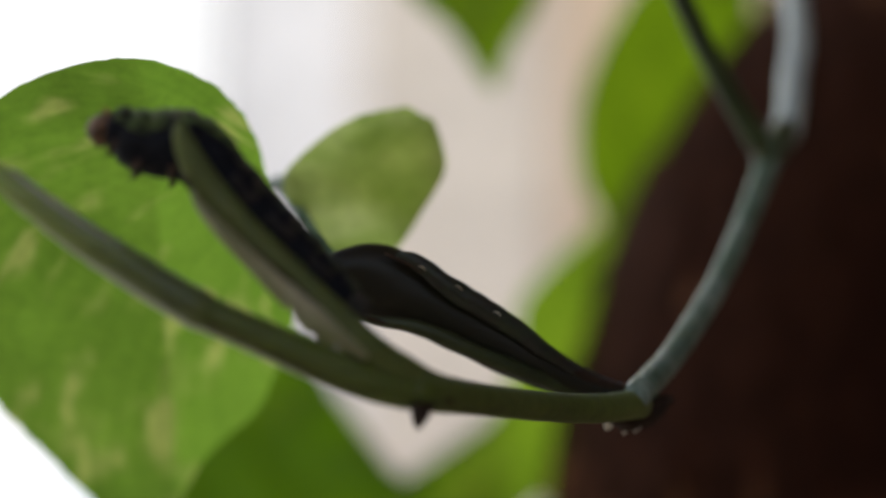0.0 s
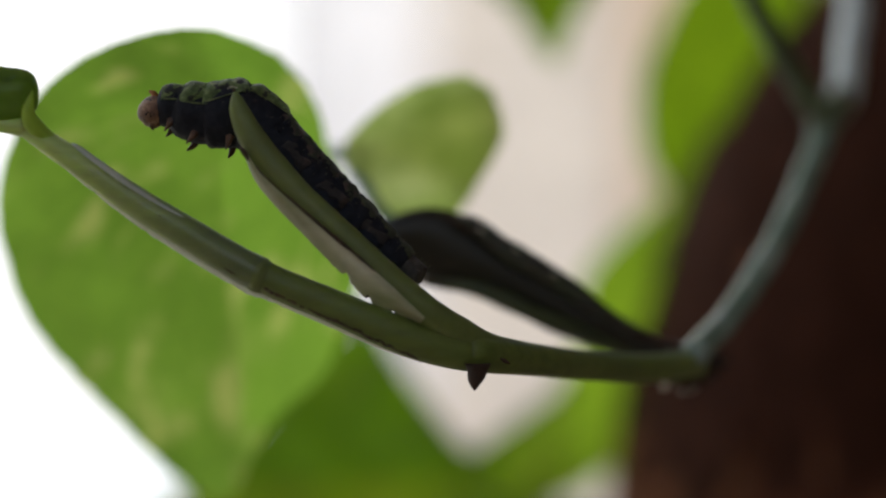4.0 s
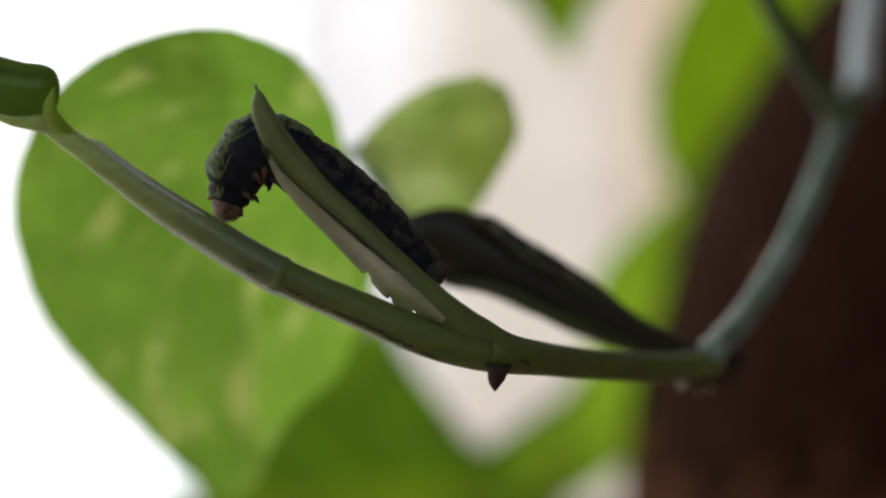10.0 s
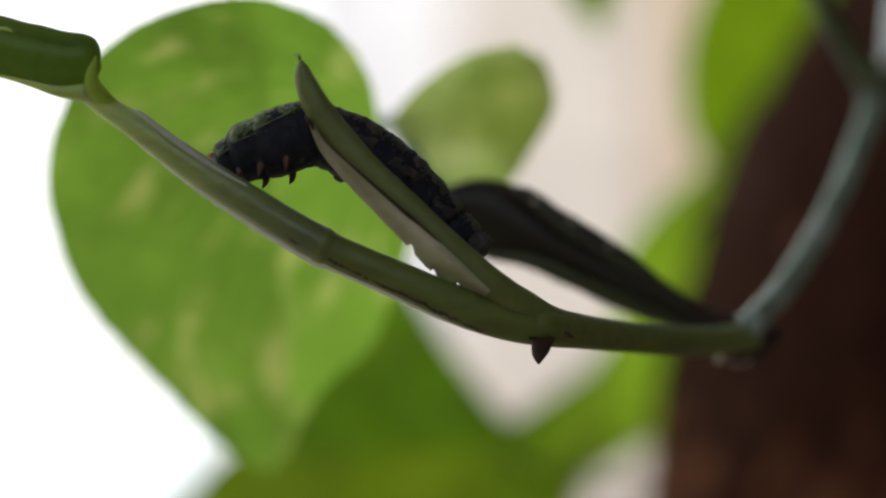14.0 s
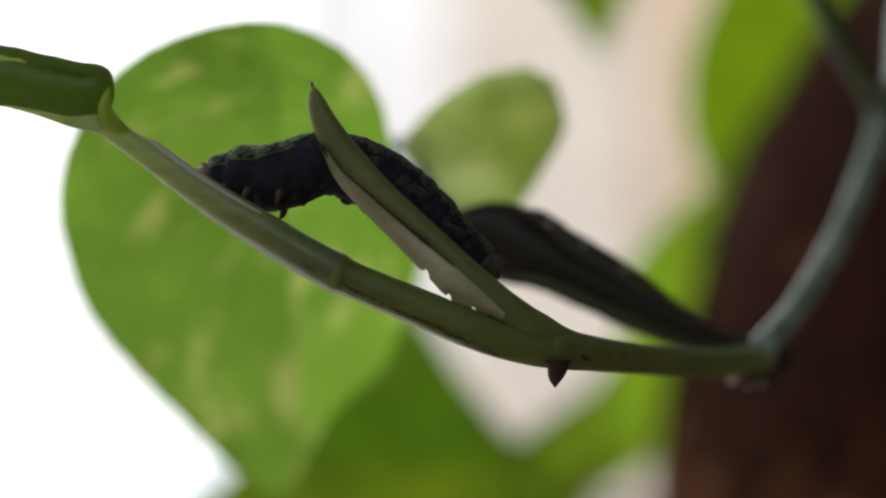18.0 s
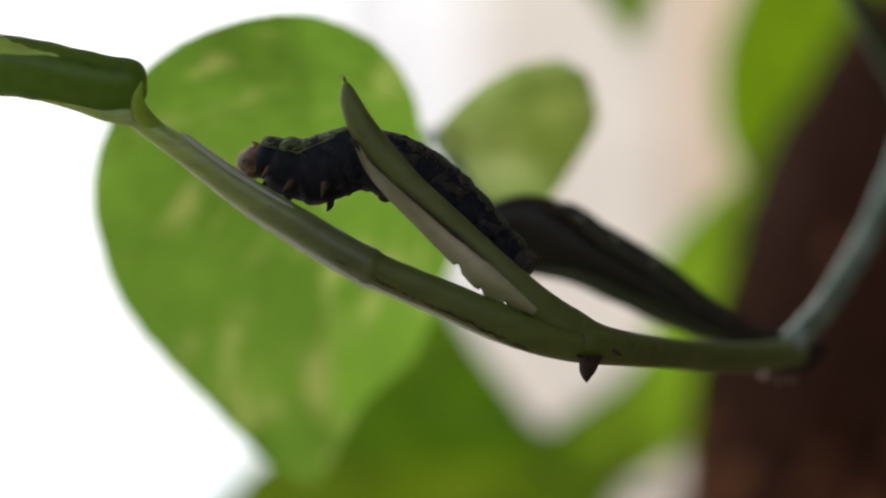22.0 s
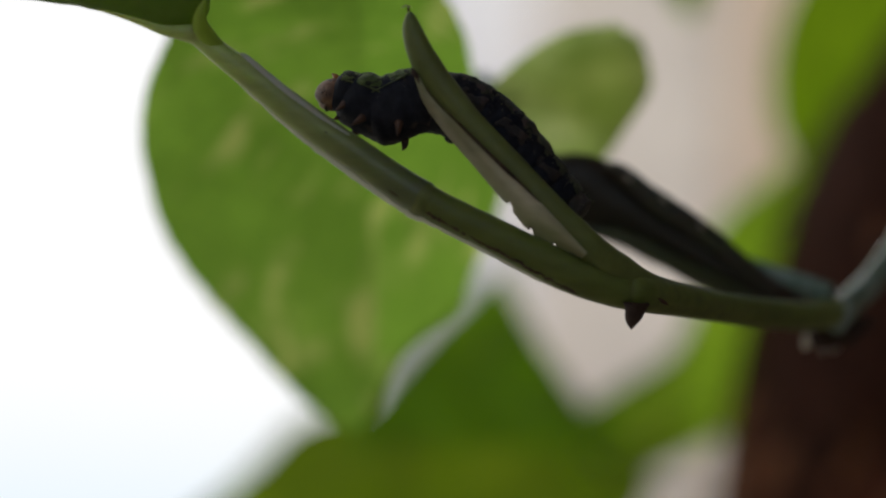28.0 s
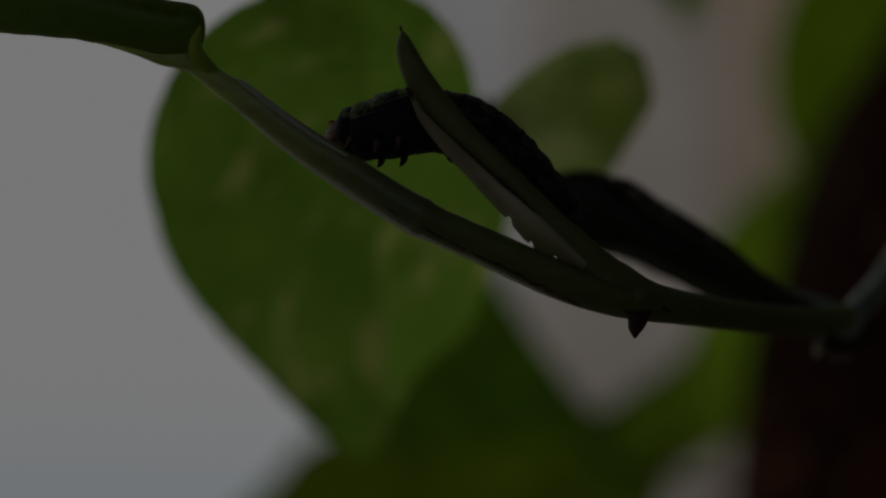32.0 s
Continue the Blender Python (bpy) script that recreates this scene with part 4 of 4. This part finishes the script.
def plate_mesh(r, x0, x1, lo, hi, lift, seed):
    """A patch of thickened skin on a ring, from angle lo to hi (at x0 and x1) off the middle of the back."""
    bm = bmesh.new()
    rows = []
    for i in range(11):
        u = i / 10
        row = []
        for j in range(17):
            v = j / 16
            a = radians(lo[0] + (lo[1] - lo[0]) * u + (hi[0] - lo[0] + (hi[1] - lo[1] - hi[0] + lo[0]) * u) * v)
            edge = min(1.0, 6 * v, 6 * (1 - v), 5 * u, 5 * (1 - u))
            x = x0 + (x1 - x0) * u
            a *= 1 + 0.22 * noise.noise(Vector((x * 0.55, v * 1.5, seed + 9)))
            k = r * (0.93 + (0.07 + lift) * edge ** 0.5 + 0.05 * edge * noise.noise(Vector((x * 0.9, a * 3, seed))))
            x += 0.3 * noise.noise(Vector((a * 2.5, u * 2, seed + 4)))
            row.append(bm.verts.new(Vector((x, math.sin(a) * k * 0.92, math.cos(a) * k)) * MM))
        rows.append(row)
    for a, b in zip(rows, rows[1:]):
        for j in range(16):
            bm.faces.new((a[j], a[j + 1], b[j + 1], b[j]))
    return bm


SHIELD = {8: (44, 64), 9: (66, 82), 10: (80, 92), 11: (84, 90)}


def build_caterpillar():
    ob = thing("caterpillar", RIG @ Matrix.Translation(Vector(TAIL) * MM), "blue-black caterpillar with mossy green back on the pointed sheath", "caterpillar")
    pieces = []
    for i, r in enumerate(WIDTH):
        seg = part("body_segment", segment_mesh(r, i * 3.7, i), TAIL_SKIN if i == 0 else SKIN, ob)
        pieces.append(seg)
        if i in SHIELD:
            a, b = SHIELD[i]
            part("back_plate", plate_mesh(r, -3.7, 3.7 if i < 11 else 2.4, (-a, -b), (a, b), 0.1, i * 2.3), MOSS, seg, "moss-green shield plate")
            for sy in (-1, 1):
                bm = bmesh.new()
                edge = []
                for u in (0.0, 0.25, 0.5, 0.75, 1.0):
                    q = radians(a + (b - a) * (0.5 + (u - 0.5) * 0.8)) * sy
                    edge.append((-3.2 + (6.4 if i < 11 else 5.0) * u, math.sin(q) * r * 0.955, math.cos(q) * r * 1.035, 0.13 + 0.05 * math.sin(i + 5 * u)))
                tube(bm, edge, 24, 6, 1, 0.9, i)
                part("shield_rim", bm, RIM, seg, "yellow-green rim of the shield")
        elif i > 0:
            wide = 70 + 4 * math.sin(i * 2.1)
            part("back_plate", plate_mesh(r, -3.3, 3.3, (-wide, -wide + 8), (wide, wide - 8), 0.04, i * 1.7), MOSS_DARK, seg, "mottled green back plate")
            for sy in (-1, 1) if i in (2, 4, 6) else ():
                lo, hi = (74, 82), (100 + 4 * (i % 2), 108)
                part("side_panel", plate_mesh(r, -3.0, 2.4, [sy * q for q in lo], [sy * q for q in hi], 0.06, i + sy), PANEL, seg, "grey-pink side panel")
        if i >= 9:
            for sy in (-1, 1):
                bm = bmesh.new()
                y = sy * 0.42 * r
                tube(bm, [(0.2, y, -0.78 * r, 0.8), (0.4, y * 1.15, -0.94 * r, 0.58), (0.7, y * 1.1, -0.96 * r - 0.6, 0.4), (1.2, y * 0.9, -0.96 * r - 1.4, 0.08)], 14, 10, 1, 0.15, i)
                part("leg", bm, LEG, seg, "amber pointed leg")
        elif 3 <= i <= 6 or i == 0:
            for sy in (-1, 1):
                bm = bmesh.new()
                y = sy * 0.4 * r
                tube(bm, [(0, y, -0.6 * r, 0.9), (0.1, y, -0.8 * r, 0.9), (0.1, y, -0.95 * r, 0.95), (0.1, y, -1.0 * r, 0.4)], 10, 10, 1, 0.1, i)
                part("proleg", bm, SKIN, seg)
        rnd = random.Random(40 + i)
        bm = bmesh.new()
        for k in range(40):
            a, x = radians(rnd.uniform(-95, 95)), rnd.uniform(-2.4, 2.4)
            out = Vector((rnd.uniform(-0.35, 0.35), math.sin(a), math.cos(a)))
            p = Vector((x, math.sin(a) * r * 0.92, math.cos(a) * r)) * (1 - 0.02 * abs(x))
            q = p + out * rnd.uniform(0.3, 0.6)
            tube(bm, [(*p, 0.05), (*((p + q) / 2), 0.04), (*q, 0.015)], 2, 4)
        part("bristles", bm, DOWN, seg, "short olive bristles")
        if i == 0:
            rnd = random.Random(8)
            for k in range(9):
                bm = bmesh.new()
                a = rnd.uniform(-1.2, 1.2)
                p = Vector((-r * 0.7, math.sin(a) * r * 0.6, math.cos(a) * r * 0.5))
                q = p + Vector((-rnd.uniform(0.4, 0.9), math.sin(a) * 0.5, rnd.uniform(-0.2, 0.5)))
                tube(bm, [(*p, 0.07), (*((p + q) / 2), 0.06), (*q, 0.02)], 4, 5)
                part("bristle", bm, HAIR, seg)
    head = part("head", bmesh.new(), HEAD, ob, "glossy brown head with dark eye spots")
    bm = bmesh.new()
    for sy in (-1, 1):
        ellipsoid(bm, Vector((0.1, sy * 0.8, 0)) * MM, Vector((2.5, 1.6, 2.2)) * MM, None, 24, 16)
    ellipsoid(bm, Vector((1.1, 0, -1.4)) * MM, Vector((1.0, 1.1, 0.95)) * MM, None, 16, 10)
    for v in bm.verts:
        v.co *= 1 + 0.04 * noise.noise(v.co * 900)
    bm.to_mesh(head.data)
    bm.free()
    head.data.polygons.foreach_set("use_smooth", [True] * len(head.data.polygons))
    for sy in (-1, 1):
        bm = bmesh.new()
        for k in range(4):
            an = radians(50 + 65 * k)
            ellipsoid(bm, Vector((0.95 + 0.36 * math.cos(an), sy * (2.28 - 0.1 * k), -0.8 + 0.36 * math.sin(an))) * MM, Vector((0.17, 0.2, 0.17)) * MM, None, 8, 6)
        part("eye_spot", bm, EYE, head)
        bm = bmesh.new()
        tube(bm, [(-1.4, sy * 0.8, 1.2, 0.6), (-1.5, sy * 1.0, 2.1, 0.52), (-1.2, sy * 1.2, 2.8, 0.12)], 8, 8, 1, 0.1, 1)
        part("horn", bm, HORN, head, "small orange horn behind the head")
        bm = bmesh.new()
        tube(bm, [(1.6, sy * 0.45, -1.6, 0.34), (1.85, sy * 0.3, -2.0, 0.26), (1.85, sy * 0.1, -2.35, 0.08)], 8, 8, 1, 0.1, 1)
        part("jaw", bm, LEG, head)
    return ob, pieces, head


# Head (x, z) in millimetres, by time.
HEAD_AT = [(0, -42.0, 24.0), (3, -43.5, 23.8), (5.5, -42.0, 17.3), (6, -41.2, 14.6), (7, -40.1, 12.1), (8, -37.4, 10.0), (9, -36.4, 9.8), (10, -35.3, 7.7), (11, -37.5, 8.8), (12, -39.3, 9.9), (13, -41.0, 9.4),
           (14.5, -43.5, 8.2), (16, -45.0, 7.0), (17, -45.8, 13.4), (18, -47.2, 11.0), (19, -46.4, 7.9), (20, -46.1, 6.6), (21, -47.0, 12.0), (22, -44.7, 13.3), (23, -43.9, 13.6), (24, -46.0, 13.2), (25, -45.1, 10.1)]
HEAD_LATE = [(27.5, -41.3, 12.2), (28, -41.5, 12.3), (28.4, -41.9, 12.0), (28.8, -43.8, 11.6), (29, -45.0, 11.0), (29.2, -45.8, 7.6), (29.6, -44.4, 6.6), (30, -41.0, 9.1), (31, -39.9, 9.0), (32, -39.9, 9.0)]
# The middle of the raised front (time, x, z), and the arch of the body behind the sheath (time, z).
CHEST_AT = np.array([(0, -34.6, 21.6), (3, -34.8, 22.8), (6, -33.6, 18.1), (8, -32.4, 16.0), (9, -33.0, 15.6), (10, -32.6, 14.9), (11, -33.5, 14.8), (12, -34.2, 14.2), (13, -35.0, 12.9), (16, -36.3, 11.7),
                     (25, -36.2, 11.6), (28, -33.7, 10.1), (29, -35.2, 9.4), (30, -35.7, 10.5), (31, -35.1, 10.2)])
ARCH_AT = np.array([(0, 21.2), (3, 22.4), (6, 18.7), (8, 17.7), (10, 16.7), (12, 15.2), (13, 14.5), (16, 13.8), (25, 13.4), (28, 11.8), (32, 11.6)])
ROLL_AT = np.array([(0, 16), (8, 16), (12, 18), (13, 24), (16, 33), (32, 34)])


def body_poses(t, hx, hz):
    """Poses of the body rings and of the head for one place of the head, in the caterpillar's own space."""
    arch = float(np.interp(t, ARCH_AT[:, 0], ARCH_AT[:, 1]))
    cx, cz = (float(np.interp(t, CHEST_AT[:, 0], CHEST_AT[:, k])) for k in (1, 2))
    roll = float(np.interp(t, ROLL_AT[:, 0], ROLL_AT[:, 1]))
    neck = (0.62 * hx + 0.38 * cx, 6.0, 0.62 * hz + 0.38 * cz + 0.9)
    line = [np.array(p) for p in spline([TAIL, (-5.6, 5.7, -1.2), (-11.2, 6.0, 3.6), (-16.8, 6.2, 8.5), (-22.4, 6.3, 13.5 + 0.3 * (arch - 18.5)), (-28.7, 6.3, arch), (cx, 6.1, cz), neck, (hx, 6.0, hz)], 240)]
    run = np.concatenate([[0], np.cumsum([np.linalg.norm(b - a) for a, b in zip(line, line[1:])])])
    poses = []
    for k in range(LENGTHS + 1):
        s = run[-1] * ((k + 0.35) / (LENGTHS + 0.2) if k < LENGTHS else 1.0)
        i = min(int(np.searchsorted(run, s)), 239)
        x = Vector(line[min(i + 7, 240)] - line[max(i - 7, 0)]).normalized()
        y = Vector((0, 1, 0))
        z = x.cross(y).normalized()
        if z.z < 0 and x.x < 0:
            z, y = -z, -y
        y = z.cross(x)
        place = Vector(line[i] - np.array(TAIL)) * MM
        m4 = Matrix((x, y, z)).transposed().to_4x4()
        if k == LENGTHS:
            m4 = m4 @ pose(0, 0, 0, 0, 22, 0)
        # the belly is turned towards the sheath that it holds
        m4 = m4 @ Matrix.Rotation(radians(24 + (roll - 24) * min(1.0, max(0.0, (k - 5) / 4))), 4, "X")
        m4.translation = place
        poses.append(m4)
    return poses


build_setting()
build_trunk()
BROAD_LEAF = build_back_vine()
VINE, GREAT_LEAF = build_vine()
SHOOT = build_shoot()
CATERPILLAR, RINGS, CAT_HEAD = build_caterpillar()


def motions():
    pivot = Matrix.Translation(Vector((45.5, 65.0, -15.7)) * MM)

    def sway(x, y, z):
        v = Vector((radians(x), radians(y), radians(z)))
        turn = Matrix.Rotation(v.length, 4, v.normalized()) if v.length > 1e-6 else Matrix.Identity(4)
        return RIG @ pivot @ turn @ pivot.inverted()

    SWAY = [
        (0, sway(-0.61, 0.38, -0.12)),
        (0.5, sway(-0.71, 0.42, -0.16)),
        (1, sway(-0.69, 0.36, -0.10)),
        (1.5, sway(-0.68, 0.25, -0.15)),
        (2, sway(-0.60, -0.01, -0.27)),
        (2.5, sway(-0.25, -0.67, -0.43)),
        (3, sway(-0.25, -0.72, -0.50)),
        (3.5, sway(-0.36, -0.35, -0.47)),
        (5.5, sway(-0.08, -0.19, 0.07)),
        (6, sway(0.00, -0.00, -0.00)),
        (6.5, sway(0.16, 0.21, -0.14)),
        (7, sway(0.30, 0.28, -0.18)),
        (7.5, sway(0.27, 0.22, -0.02)),
        (8, sway(0.22, 0.16, -0.21)),
        (8.5, sway(0.13, 0.43, -0.14)),
        (9, sway(-0.07, -0.02, -0.27)),
        (9.5, sway(0.11, 0.35, -0.28)),
        (10, sway(0.13, 0.36, -0.04)),
        (10.5, sway(0.26, 0.45, -0.03)),
        (11, sway(0.12, 0.57, -0.15)),
        (11.5, sway(0.44, 0.40, 0.49)),
        (12, sway(-0.42, 0.48, -0.09)),
        (12.5, sway(0.31, 0.13, 0.56)),
        (13, sway(-0.70, -0.12, -0.29)),
        (13.5, sway(0.11, 0.35, 0.40)),
        (15.5, sway(-0.12, -0.42, 0.64)),
        (16, sway(-0.20, -0.53, 0.39)),
        (16.5, sway(-0.32, -0.30, 0.50)),
        (17, sway(-0.35, -0.53, 0.23)),
        (17.5, sway(-0.43, -0.03, 0.08)),
        (18, sway(-0.37, -0.29, 0.35)),
        (18.5, sway(-0.27, -0.22, 0.30)),
        (19, sway(-0.29, -0.37, 0.20)),
        (19.5, sway(-0.22, -0.18, 0.38)),
        (20, sway(-0.22, -0.39, 0.16)),
        (20.5, sway(-0.32, -0.14, 0.23)),
        (21, sway(-0.32, -0.55, 0.41)),
        (21.5, sway(-0.49, -0.44, 0.20)),
        (22, sway(-0.35, -0.42, 0.35)),
        (22.5, sway(-0.14, -0.24, 0.25)),
        (23, sway(-0.22, -0.31, 0.09)),
        (23.5, sway(-0.10, -0.25, 0.23)),
        (24, sway(-0.40, -0.33, 0.09)),
        (24.5, sway(-0.13, -0.43, 0.08)),
        (25, sway(-0.04, -0.35, -0.12)),
        (25.5, sway(0.27, -0.12, 0.05)),
        (27.5, sway(1.71, 0.55, 0.93)),
        (28, sway(1.34, 0.76, 0.92)),
        (28.4, sway(0.83, 0.30, 0.43)),
        (28.8, sway(0.12, 0.01, -0.69)),
        (29, sway(0.36, 0.35, -0.04)),
        (29.2, sway(0.50, 0.57, 0.35)),
        (29.6, sway(0.65, 0.18, 0.11)),
        (30, sway(0.48, 0.57, 0.52)),
        (30.5, sway(0.28, 0.66, -0.32)),
        (32, sway(0.28, 0.66, -0.32)),
    ]
    walk(SHOOT, [(t, m @ Matrix.Translation(Vector(ELBOW) * MM)) for t, m in SWAY])
    walk(CATERPILLAR, [(t, m @ Matrix.Translation(Vector(TAIL) * MM)) for t, m in SWAY])
    # the vine sinks a little late in the clip, and the large leaf swings on its stalk
    SINK = [(0, 0), (25.5, 0), (27.5, -1.8), (28, -2.0), (29, -2.4), (30, -2.1), (32, -2.1)]
    walk(VINE, [(t, RIG @ Matrix.Translation(Vector((ELBOW[0], ELBOW[1], ELBOW[2] + z)) * MM)) for t, z in SINK])
    hinge = Matrix.Translation((Vector((-20, 100, 20)) - Vector(ELBOW)) * MM)
    rim = Matrix.Translation((Vector((-77, 100, 8)) - Vector(ELBOW)) * MM)
    SWING = [(0, 0, 0), (11.2, 0, 0), (12, 0.9, -1.0), (12.4, 0, 0), (25.5, 0, 0), (27.5, 0.8, -1.7), (28.4, 0.6, -1.9), (29, 0.5, -2.1), (29.4, 0, -0.6), (32, 0, -0.4)]
    walk(GREAT_LEAF, [(t, pose(0, 0, 0.0013 if t > 26 else 0) @ rim @ pose(0, 0, 0, 0, b, 0) @ rim.inverted() @ hinge @ pose(0, 0, 0, 0, a, 0) @ hinge.inverted()) for t, a, b in SWING])
    # so does the broad leaf behind it
    DRIFT = [(0, 0), (25.5, 0), (27.5, 6.5), (28, 6.2), (28.4, 2.6), (29, 3.8), (29.6, 0), (32, 0)]
    walk(BROAD_LEAF, [(t, pose(0.7 * d * MM, 0, -0.7 * d * MM)) for t, d in DRIFT])
    shapes = [(t, body_poses(t, x, z)) for t, x, z in HEAD_AT + HEAD_LATE]
    for k, ring in enumerate(RINGS + [CAT_HEAD]):
        walk(ring, [(t, p[k]) for t, p in shapes])


motions()
